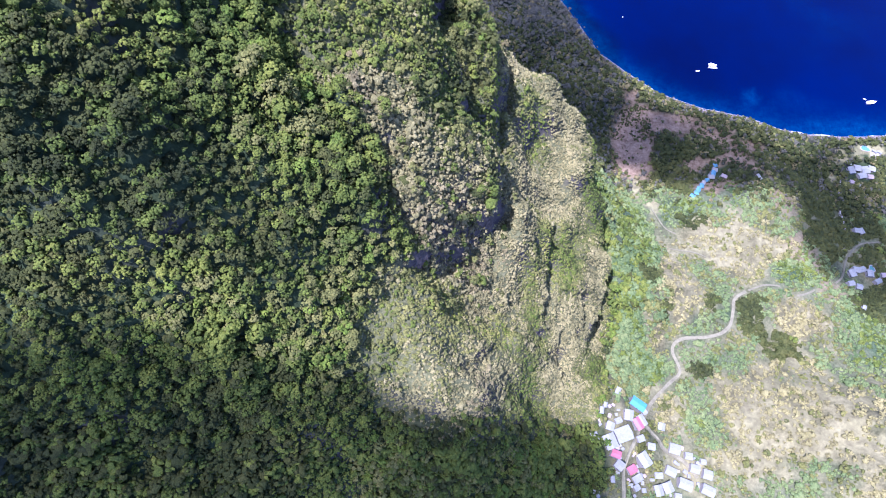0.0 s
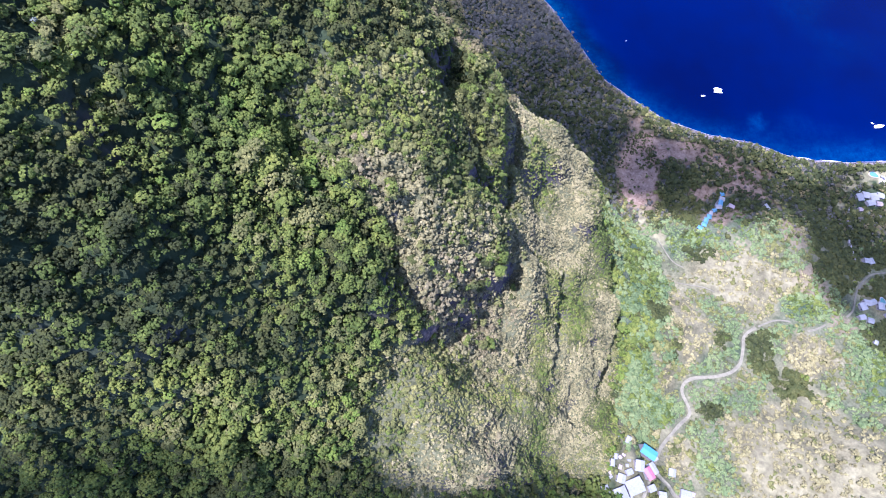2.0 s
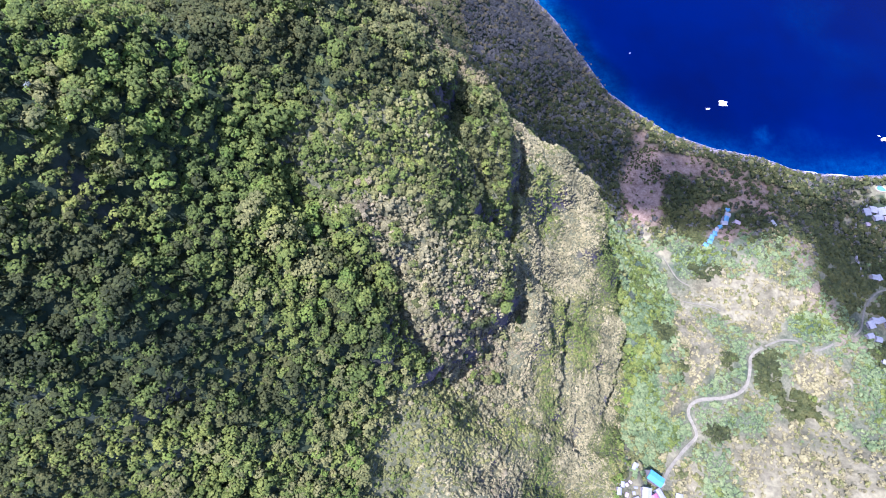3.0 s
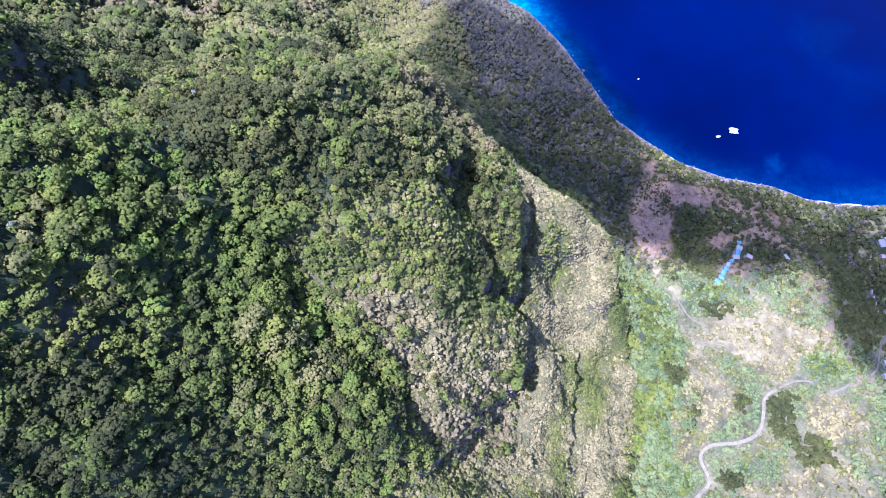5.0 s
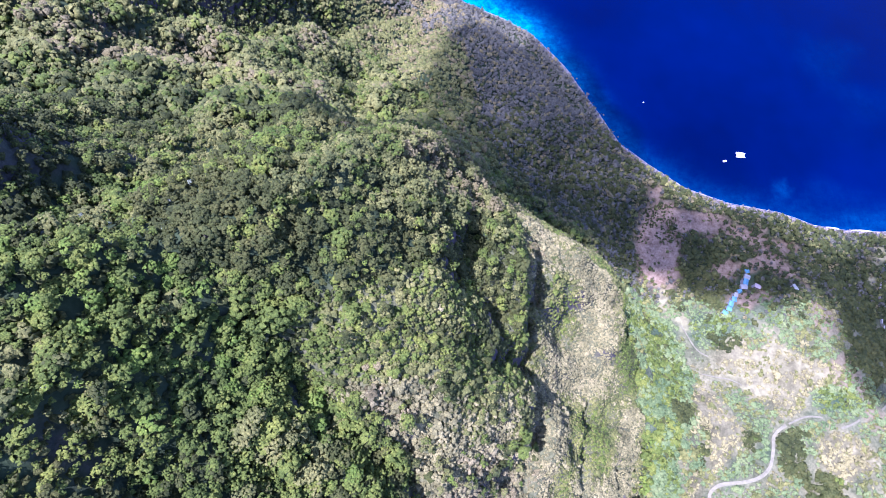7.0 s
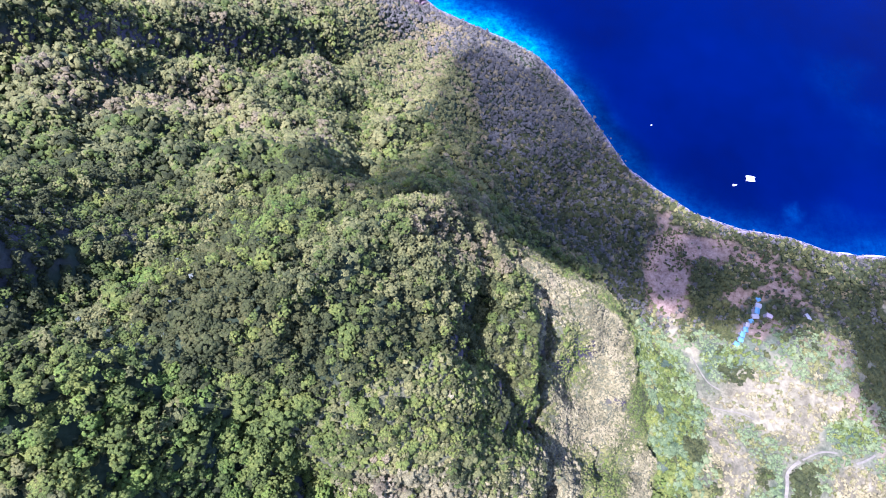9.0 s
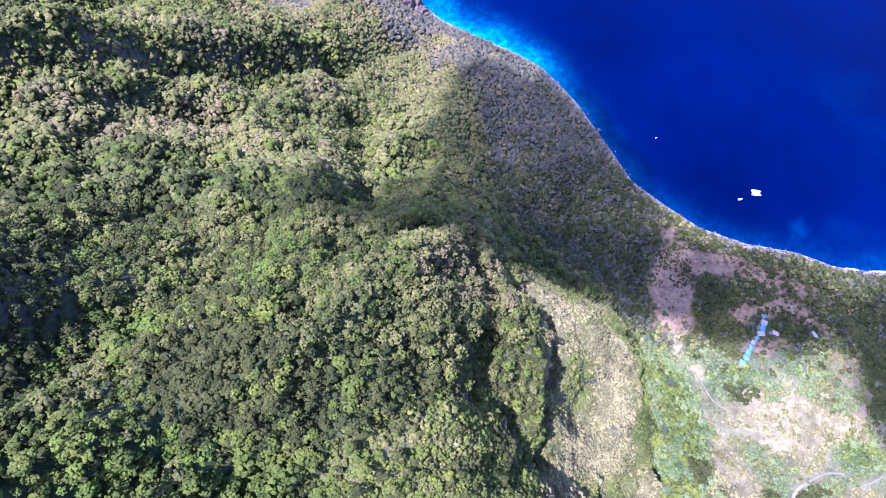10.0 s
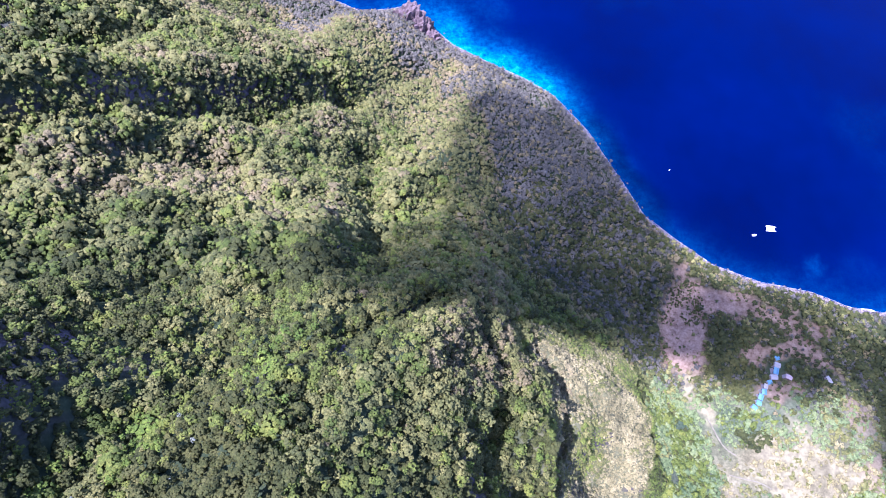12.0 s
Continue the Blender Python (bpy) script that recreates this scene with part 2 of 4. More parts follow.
CRESTS.append(([(-92, 170), (-62, 186), (-45, 199), (-34, 213), (-26, 228), (-11, 249), (0, 262)], 10, 9))
CRESTS.append(([(22, 258), (30, 240), (36, 222), (38, 200), (40, 184)], 8, 8))
CRESTS.append(([(-205, 300), (-214, 350), (-197, 380), (-163, 408), (-130, 450), (-104, 470)], 10, 13))
CRESTS.append(([(-262, 372), (-237, 405), (-212, 434), (-197, 456), (-173, 480), (-150, 518)], 12, 13))
CRESTS.append(([(-66, 262), (-73, 282), (-80, 305), (-86, 328)], 13, 11))
CRESTS.append(([(-150, 260), (-160, 300), (-150, 340), (-128, 368)], 8, 11))
CRESTS.append(([(5, 300), (40, 350), (75, 400)], 5, 12))
CRESTS.append(([(118, 190), (122, 215), (118, 245)], 5, 10))


def cliff_at(x, y):
    edge = np.interp(y, [-200, 30, 110, 170, 240, 300], [120, 130, 160, 160, 150, 130])
    west = np.interp(y, [0, 30, 60, 80, 93, 106, 117, 128, 138, 146, 153, 165, 173, 180, 188, 200, 240, 262], [40, -22, -36, -16, 2, -9, -16, -24, -34, -42, -48, -44, -34, -6, 8, 14, 34, 40])
    return smooth(-5, 5, x - west + 20 * fractal(x, y, 30, 2)) * smooth(6, -4, x - edge) * smooth(8, 30, y) * smooth(292, 270, y)


def land(x, y):
    """Height of the ground."""
    shape = x.shape
    x, y = x.ravel().astype(float), y.ravel().astype(float)
    h = ((hermite(NORTH, y) @ np.array(HEIGHTS, float)) * hermite(EAST, x)).sum(1)
    up = smooth(20, 90, h)
    for line, depth, width in SCARPS:
        d = beside(line, x, y) + 7 * fractal(x, y, 13, 27, 3)
        h = h - np.where(d > 0, depth * smooth(0, 6.0, d) * np.exp(-((d / width) ** 2)), 0)
    for line, depth, width in GULLIES:
        h = h - depth * np.exp(-((beside(line, x, y) / width) ** 2))
    for line, height, width in CRESTS:
        h = h + height * np.exp(-((beside(line, x, y) / width) ** 2))
    h = h + up * (4 * fractal(x, y, 46, 3) + 1.8 - 9 * np.abs(fractal(x, y, 24, 9)) + 8 * fractal(x, y, 17, 18, 2))
    h = h + (26 + 14 * fractal(x, y, 9, 44)) * np.exp(-((np.hypot(x + 43, (y - 674) * 1.2) / 14) ** 4))
    steep = cliff_at(x, y)
    h = h + steep * (13 * value_noise(x * 0.16, y + 0.2 * x, 11.0, 14) + 6 * value_noise(x * 0.4, y, 5.0, 15) + 6 * fractal(x, y, 32, 16))
    d = beside(SHORE, x, y)
    coast = 1.2 + np.clip(d, -60, 60) * 0.28
    h = np.where(d < 34, coast + (np.maximum(h, 1.5) - coast) * smooth(3, 34, d), np.maximum(h, 2.0))
    h = np.where(d < 0, d * 0.35, h)
    return np.maximum(h, -40).reshape(shape)


# ---- ground and sea ----
def spread(a, b, step, reach):
    core = np.arange(a, b + 0.1, step)
    far = np.cumsum(step * 1.35 ** np.arange(1, 24))
    far = far[far < reach]
    return np.concatenate([a - far[::-1], core, b + far])


def sheet(name, xs, ys, height, mat):
    x, y = np.meshgrid(xs, ys)
    z = height(x, y)
    nx, ny = len(xs), len(ys)
    i = np.arange(nx * ny).reshape(ny, nx)
    quads = np.stack([i[:-1, :-1], i[:-1, 1:], i[1:, 1:], i[1:, :-1]], -1).reshape(-1, 4)
    me = raw_mesh(name, np.stack([x, y, z], -1).reshape(-1, 3), quads, mat)
    return new(name, me), x.ravel(), y.ravel(), z.ravel()


def raw_mesh(name, verts, faces, mat, flat=False):
    me = bpy.data.meshes.new(name)
    n, k = faces.shape
    me.vertices.add(len(verts))
    me.vertices.foreach_set("co", np.ascontiguousarray(verts, np.float32).ravel())
    me.loops.add(n * k)
    me.loops.foreach_set("vertex_index", np.ascontiguousarray(faces, np.int32).ravel())
    me.polygons.add(n)
    me.polygons.foreach_set("loop_start", np.arange(0, n * k, k, dtype=np.int32))
    me.polygons.foreach_set("use_smooth", np.full(n, not flat))
    me.update(calc_edges=True)
    me.materials.append(mat)
    return me


def blob(x, y, cx, cy, rx, ry, turn=0, ragged=0.35):
    c, s_ = math.cos(radians(turn)), math.sin(radians(turn))
    u, v = (x - cx) * c + (y - cy) * s_, (y - cy) * c - (x - cx) * s_
    return smooth(1.3, 0.6, np.hypot(u / rx, v / ry) + ragged * fractal(x, y, 24, 5))


def soft_blob(x, y, cx, cy, rx, ry, turn=0):
    c, s_ = math.cos(radians(turn)), math.sin(radians(turn))
    u, v = (x - cx) * c + (y - cy) * s_, (y - cy) * c - (x - cx) * s_
    return smooth(1.3, 0.1, np.hypot(u / rx, v / ry) + 1.1 * fractal(x, y, 45, 41))


def most(x, y, *patches):
    """The strongest of several ragged patches: weight, centre, half sizes, turn, raggedness."""
    return np.maximum.reduce([p[0] * blob(x, y, *p[1:]) for p in patches])


def earth_at(x, y):
    """Bare red-brown earth between the woods and the shore."""
    return most(x, y, (1, 226, 322, 23, 60, -4, 0.5), (1, 222, 298, 17, 20, 0, 0.5), (1, 258, 352, 36, 15, -18, 0.8), (0.85, 304, 338, 32, 12, -12, 1.5), (0.8, 345, 290, 26, 14, -30, 1.5),
                (0.85, 312, 300, 24, 10, 10, 1.7), (0.8, 352, 322, 30, 10, 0, 1.7), (0.85, 300, 262, 18, 10, 20, 1.6), (0.5, 352, 238, 16, 20, 0, 1.6), (0.45, 366, 190, 16, 20, 20, 1.7), (0.4, 382, 150, 20, 12, 0, 1.6))


def sand_at(x, y):
    """Pale bare ground: slips, clearings and trampled fields."""
    return smooth(-0.3, 0.1, fractal(x, y, 9, 28, 2)) * most(x, y, (1, 223, 262, 10, 23, -10, 0.7), (1, 233, 240, 6, 16, 0, 0.8), (0.9, 236, 216, 3, 12, 10, 0.8), (1, 282, 177, 15, 8, 10, 0.9), (0.85, 296, 206, 44, 13, 0, 1.7), (0.7, 325, 200, 22, 12, 0, 1.9),
                (0.8, 268, 190, 18, 7, 10, 1.7), (0.8, 300, 230, 22, 10, 0, 1.9), (1, 455, 318, 16, 9, -35, 0.9), (1, 446, 300, 9, 20, 0, 1.1), (1, 488, 318, 20, 14, 0, 0.8), (1, 152, 20, 18, 24, 0, 1.4),
                (1, 208, 0, 22, 18, 0, 1.4), (0.8, 198, 56, 12, 6, 40, 1.0), (0.9, 258, 32, 13, 9, 30, 1.4), (0.55, 300, 15, 60, 26, 0, 2.1), (0.5, 330, 62, 40, 14, 10, 2.1), (0.7, 420, 190, 12, 9, 0, 1.0), (0.8, 340, 146, 14, 4, 0, 1.4), (0.7, 250, 130, 14, 12, 0, 1.9))


def grove_at(x, y):
    """Dark stands of trees on the valley floor and round the guest houses."""
    return most(x, y, (1, 300, 122, 15, 19, 10, 1.0), (1, 314, 98, 15, 12, 0, 1.0), (0.9, 263, 133, 9, 9, 0, 1.0), (0.7, 211, 122, 6, 14, 0, 1.2), (0.8, 205, 155, 10, 9, 0, 1.0), (0.9, 242, 76, 8, 6, 0, 0.8), (0.7, 310, 142, 14, 6, 0, 1.2),
                (1, 404, 236, 28, 62, -18, 0.6), (1, 270, 288, 26, 44, 8, 0.8), (1, 326, 300, 26, 36, 0, 1.3), (0.9, 440, 140, 34, 22, 0, 1.0), (0.8, 440, 215, 30, 50, 0, 0.9), (0.7, 262, 218, 12, 12, 0, 1.2), (0.8, 176, 22, 12, 16, 0, 0.9))


def green_at(x, y):
    """Where the valley stays green: the foot of the cliffs and damp hollows."""
    belts = most(x, y, (1, 178, 150, 30, 84, 0, 0.7), (1, 205, 200, 30, 44, 0, 0.9), (0.9, 236, 40, 17, 26, 0, 0.9), (1, 400, 104, 40, 32, 10, 0.9), (0.7, 196, 84, 20, 24, 0, 1.0), (0.8, 255, 225, 24, 18, 0, 1.0), (0.9, 345, 168, 24, 9, -5, 1.0),
                 (0.6, 262, 84, 20, 10, 0, 1.4), (0.6, 272, 128, 9, 20, 0, 1.2), (0.5, 352, 20, 20, 14, 0, 1.6))
    dry = most(x, y, (1, 310, 36, 76, 46, 0, 0.9), (1, 290, 196, 56, 30, 0, 1.0), (1, 234, 142, 19, 38, 0, 0.9), (1, 345, 126, 26, 20, 0, 0.9), (0.9, 262, 42, 26, 16, 0, 1.0), (0.8, 205, 96, 12, 14, 0, 1.0))
    return np.clip(0.45 + 0.8 * fractal(x, y, 34, 36) + 0.55 * belts - 0.65 * dry, 0, 1)


def valley_at(x, y):
    """Open valley floor east of the cliffs."""
    edge = np.interp(y, [-200, 30, 110, 170, 240, 300], [135, 138, 163, 163, 154, 176])
    return smooth(-5, 5, x - edge + 8 * fractal(x, y, 16, 29)) * smooth(276, 250, y + 0.1 * (x - 250) + 14 * fractal(x, y, 30, 39))


def coast_at(x, y):
    line = np.interp(x, [-260, -120, -60, 0, 60, 120, 200, 300], [700, 580, 500, 410, 320, 290, 260, 240])
    return smooth(-15, 15, y - line + 30 * fractal(x, y, 50, 6))


terrain, gx, gy, gz = sheet("ground", spread(-300, 540, 3.2, 2400), spread(-70, 720, 3.2, 2400), land, GROUND)
tagged(terrain, "steep volcanic mountainside falling to a dry green valley and the shore", "ground", kind="structure")
sx, sy = np.gradient(gz.reshape(len(np.unique(gy)), -1))
slope = np.hypot(sx, sy).ravel() / 3.2
shore_d = beside(SHORE, gx, gy)
for name, values in (("grass", valley_at(gx, gy)), ("earth", earth_at(gx, gy)), ("sand", sand_at(gx, gy)),
                     ("green", green_at(gx, gy)), ("turf", cliff_at(gx, gy)), ("crag", np.maximum(smooth(1.5, 2.5, slope) * (gz > 8), smooth(22, 15, np.hypot(gx + 40, gy - 675)))), ("beach", smooth(9, 3, shore_d + 6 * fractal(gx, gy, 20, 4)))):
    a = terrain.data.attributes.new(name, "FLOAT", "POINT")
    a.data.foreach_set("value", np.ascontiguousarray(values, np.float32))

water, wx, wy, wz = sheet("sea", spread(-200, 560, 6.0, 2400), spread(320, 760, 6.0, 2400), lambda x, y: np.zeros(x.shape), SEA)
tagged(water, "deep blue sea with turquoise shallows along the shore", "sea", kind="structure")
off = -beside(SHORE, wx, wy)
wide = np.interp(wx, [-100, 0, 60, 110, 150, 200, 300, 500], [22, 34, 36, 34, 28, 24, 22, 26])
pale = np.interp(wx, [-100, -40, 10, 60, 110, 140, 180, 260, 500], [0.35, 0.5, 0.95, 1.0, 0.85, 0.55, 0.4, 0.3, 0.36])
shallow = pale * np.exp(-((np.clip(off + 14 * fractal(wx, wy, 40, 42), 0, None) / wide) ** 1.7))
shallow = np.maximum.reduce([shallow, 0.26 * blob(wx, wy, 372, 384, 12, 14, 10, 1.2), 0.26 * blob(wx, wy, 502, 362, 13, 12, 0, 1.5), 0.12 * soft_blob(wx, wy, 430, 375, 50, 24, 0), 0.09 * soft_blob(wx, wy, 470, 545, 40, 60, 30), 0.06 * soft_blob(wx, wy, 500, 500, 70, 30, 20), 0.2 * soft_blob(wx, wy, 40, 705, 60, 26, -15), 0.07 * soft_blob(wx, wy, 225, 722, 50, 22, 0)])
a = water.data.attributes.new("shoal", "FLOAT", "POINT")
a.data.foreach_set("value", np.ascontiguousarray(shallow, np.float32))


# ---- clouds above, whose shade lies on the slopes ----
CLOUD, c, cb = material("thin_cloud", 1.0, 0.0)
cb.inputs["Base Color"].default_value = (0.9, 0.9, 0.92, 1)
clear = c.nodes.new("ShaderNodeBsdfTransparent")
mix = c.nodes.new("ShaderNodeMixShader")
obj = c.nodes.new("ShaderNodeTexCoord").outputs["Object"]
ln = c.nodes.new("ShaderNodeVectorMath")
ln.operation = "LENGTH"
c.links.new(obj, ln.inputs[0])
puff = c.nodes.new("ShaderNodeTexNoise")
puff.inputs["Scale"].default_value, puff.inputs["Detail"].default_value = 3.0, 4
c.links.new(obj, puff.inputs["Vector"])
thick = calc(c, "SUBTRACT", 1.25, ln.outputs["Value"])
thick = calc(c, "ADD", thick, calc(c, "MULTIPLY", calc(c, "SUBTRACT", puff.outputs["Fac"], 0.5), 0.8))
thick = calc(c, "MULTIPLY", calc(c, "MULTIPLY", thick, 1.8, True), 0.64)
c.links.new(thick, mix.inputs[0])
c.links.new(clear.outputs[0], mix.inputs[1])
c.links.new(cb.outputs[0], mix.inputs[2])
c.links.new(mix.outputs[0], c.nodes["Material Output"].inputs["Surface"])


def cloud(over_x, over_y, rx, ry, turn=0, height=1500.0):
    """A flat-based cumulus whose shade falls on the given place."""
    bm = bmesh.new()
    bmesh.ops.create_icosphere(bm, subdivisions=4, radius=1.0)
    for v in bm.verts:
        n = 1 + 0.28 * noise.fractal(v.co * 2.1 + Vector((over_x, over_y, 0)), 0.9, 2.0, 4)
        v.co = Vector((v.co.x * n, v.co.y * n, v.co.z * (0.9 if v.co.z > 0 else 0.25)))
    me = bpy.data.meshes.new("cloud")
    bm.to_mesh(me)
    bm.free()
    me.materials.append(CLOUD)
    ob = new("cloud", me)
    k = (height - float(land(np.array([float(over_x)]), np.array([float(over_y)]))[0])) / SUN.z
    ob.matrix_basis = pose(over_x + SUN.x * k, over_y + SUN.y * k, height, 0, 0, turn) @ Matrix.Diagonal((rx, ry, 40, 1))
    return tagged(ob, "thin white fair-weather cloud high over the mountain", "cloud", "clouds over the coast")


cloud(108, 430, 93, 138, 22)
cloud(32, 318, 76, 42, -6)
cloud(-4, 286, 42, 24, -8)
cloud(195, 335, 95, 48, 0)
cloud(302, 308, 92, 50, -4)
cloud(432, 235, 62, 85, 0)
cloud(-70, -34, 170, 88, -6)
cloud(62, -8, 60, 36, 6)

# ---- trees and scrub ----
rng = np.random.default_rng(7)


def ico(level):
    bm = bmesh.new()
    bmesh.ops.create_icosphere(bm, subdivisions=level, radius=1.0)
    v = np.array([p.co[:] for p in bm.verts])
    f = np.array([[q.index for q in p.verts] for p in bm.faces])
    bm.free()
    return v, f


def crown_shape(clumps, size, seed, sides=5, lobes=0.22, low=-0.1, flat=0.85):
    """An uneven crown: leaf clumps set close over a lobed dome, each a ragged little cap of its own."""
    r = np.random.default_rng(seed)
    swing, deep = r.uniform(0, 6.28, 3), r.uniform(0.4, 1.0, 3)
    verts, faces = [], []
    for k in range(clumps):
        z = 1 - (1 - low) * (k + 0.5) / clumps
        a = 2.39996 * k + r.normal(0, 0.28)
        flank = math.sqrt(max(0.0, 1 - z * z))
        out = Vector((flank * math.cos(a), flank * math.sin(a), z + r.normal(0, 0.08))).normalized()
        reach = 1 + lobes * (deep[0] * math.sin(2 * a + swing[0]) + deep[1] * math.sin(3 * a + swing[1]) * flank + deep[2] * math.sin(5 * a + 3 * z + swing[2]) * 0.8) + r.normal(0, 0.07)
        at = Vector((out.x * reach, out.y * reach, out.z * reach * flat))
        lean = (out + Vector((0, 0, 0.35)) + Vector(r.normal(0, 0.16, 3))).normalized()
        side = lean.cross(Vector(r.normal(0, 1, 3))).normalized()
        along = lean.cross(side)
        s_ = size * r.uniform(0.7, 1.35)
        n = len(verts)
        verts.append(at + lean * s_ * r.uniform(0.4, 0.75))
        for j in range(sides):
            b_ = 2 * math.pi * (j + r.uniform(-0.25, 0.25)) / sides
            w_ = s_ * r.uniform(0.75, 1.3)
            verts.append(at + (side * math.cos(b_) + along * math.sin(b_)) * w_ - lean * s_ * r.uniform(0.15, 0.6))
        faces += [(n, n + 1 + j, n + 1 + (j + 1) % sides) for j in range(sides)]
    return np.array([p[:] for p in verts]), np.array(faces)


BROAD_CROWNS = [crown_shape(46, 0.235, 20 + k, 4, 0.24, 0.02) for k in range(14)]
SMALL_CROWNS = [crown_shape(20, 0.34, 120 + k, 4, 0.26, 0.05) for k in range(14)]
FAR_CROWNS = [crown_shape(10, 0.47, 40 + k, 4, 0.26, 0.08) for k in range(14)]
FEW_CROWNS = [crown_shape(8, 0.5, 50 + k, 4, 0.3, 0.1) for k in range(14)]
LOW_CROWNS = [crown_shape(9, 0.48, 60 + k, 4, 0.28, 0.05) for k in range(14)]
TUFTS = [crown_shape(3, 0.75, 80 + k, 4, 0.3, 0.3, 0.7) for k in range(14)]
RIDGE_CROWNS = [crown_shape(6, 0.55, 70 + k, 4, 0.3, 0.05) for k in range(14)]


def scatter(x0, x1, y0, y1, cell, seed):
    r = np.random.default_rng(seed)
    xs, ys = np.meshgrid(np.arange(x0, x1, cell), np.arange(y0, y1, cell))
    x = xs.ravel() + r.uniform(-0.55, 0.55, xs.size) * cell
    y = ys.ravel() + r.uniform(-0.55, 0.55, xs.size) * cell
    return x, y, r


def in_view(x, y, margin=0.0):
    west = np.interp(y, [-100, 0, 100, 160, 300, 420, 560, 700], [-170, -155, -145, -150, -235, -400, -400, -400]) - margin
    return (x > west) & (y > -45 - margin) & (x < 530 + margin)


def growth(name, label, category, shapes, mat, x, y, radius, rise, r, stature=0.0):
    """One joined growth of crowns standing on the ground."""
    if not len(x):
        return None
    z = land(x, y) + stature * (smooth(-0.25, 0.3, fractal(x, y, 13, 91, 2)) + r.uniform(-0.25, 0.25, len(x)))
    verts, faces, base = [], [], 0
    pick = r.integers(0, len(shapes), len(x))
    turn = r.uniform(0, 2 * math.pi, len(x))
    tall = radius * r.uniform(0.75, 1.25, len(x))
    for k, (v, f) in enumerate(shapes):
        at = np.nonzero(pick == k)[0]
        if not len(at):
            continue
        c_, s_ = np.cos(turn[at])[:, None], np.sin(turn[at])[:, None]
        vx = (v[None, :, 0] * c_ - v[None, :, 1] * s_) * radius[at, None] + x[at, None]
        vy = (v[None, :, 0] * s_ + v[None, :, 1] * c_) * radius[at, None] + y[at, None]
        vz = v[None, :, 2] * tall[at, None] + (z[at] + rise * radius[at])[:, None]
        verts.append(np.stack([vx, vy, vz], -1).reshape(-1, 3))
        faces.append((f[None] + (base + np.arange(len(at)) * len(v))[:, None, None]).reshape(-1, 3))
        base += len(at) * len(v)
    ob = new(name, raw_mesh(name, np.concatenate(verts), np.concatenate(faces), mat))
    return tagged(ob, label, category, kind="stuff")


ROADS = {}
ROADS["village_road"] = [(152, -60), (152, -21), (153, -5), (161, 14), (179, 33), (197, 51), (216, 66), (228, 73), (226, 81), (220, 90), (221, 98), (230, 102), (251, 103), (267, 107), (278, 116), (281, 128), (282, 137), (289, 143), (300, 148)]
ROADS["upper_road"] = [(300, 148), (318, 155), (334, 153)]
ROADS["upper_track"] = [(346, 145), (356, 147), (366, 152)]
ROADS["hotel_track"] = [(462, 211), (440, 208), (422, 196), (409, 183), (400, 166), (388, 159)]
ROADS["footpath"] = [(232, 236), (235, 222), (239, 210), (247, 205)]
ROADS["field_path"] = [(238, 190), (248, 187), (261, 185), (270, 179)]
ROADS["village_lane"] = [(178, 30), (191, 21), (197, 11), (212, 6), (222, -8)]


def clear_of_roads(x, y):
    d = np.full(x.shape, 1e9)
    for line in ROADS.values():
        d = np.minimum(d, np.abs(beside(line, x, y)))
    return d


def clear_of_houses(x, y):
    """Yards: no growth in the middle of the village, the guest houses and the hotel."""
    yards = [(150, 22, 17, 25), (165, -4, 11, 15), (209, -3, 22, 18), (140, 34, 6, 8), (176, 38, 7, 7), (280, 256, 7, 12), (304, 279, 9, 7), (474, 296, 18, 12), (487, 321, 18, 9), (422, 170, 20, 11), (442, 222, 8, 6), (342, 271, 4, 6)]
    near = [np.hypot((x - cx) / rx, (y - cy) / ry) + 0.8 * fractal(x, y, 9, 70) < 0.96 for cx, cy, rx, ry in yards]
    return ~np.logical_or.reduce(near)


def steepness(x, y):
    return np.hypot(land(x + 1.5, y) - land(x - 1.5, y), land(x, y + 1.5) - land(x, y - 1.5)) / 3


def cover(x0, x1, y0, y1, cell, seed, share):
    x, y, r = scatter(x0, x1, y0, y1, cell, seed)
    keep = (r.uniform(0, 1, len(x)) < share(x, y)) & (beside(SHORE, x, y) > 3) & (clear_of_roads(x, y) > 3.6) & clear_of_houses(x, y) & (np.hypot(x + 40, y - 676) > 17)
    return x[keep], y[keep], r


def bare(x, y):
    return 1 - np.maximum(earth_at(x, y) * 0.96, sand_at(x, y) * 0.7)


def forest_share(x, y):
    return (1 - valley_at(x, y)) * (1 - cliff_at(x, y) * (1 - 0.16 * smooth(60, 30, x) * smooth(70, 90, y))) * (1 - coast_at(x, y)) * in_view(x, y)


SPECIES = [("dark green", DARK), ("mid green", GREEN), ("bright green", LUSH), ("olive green", OLIVE), ("dry brownish", DRY)]


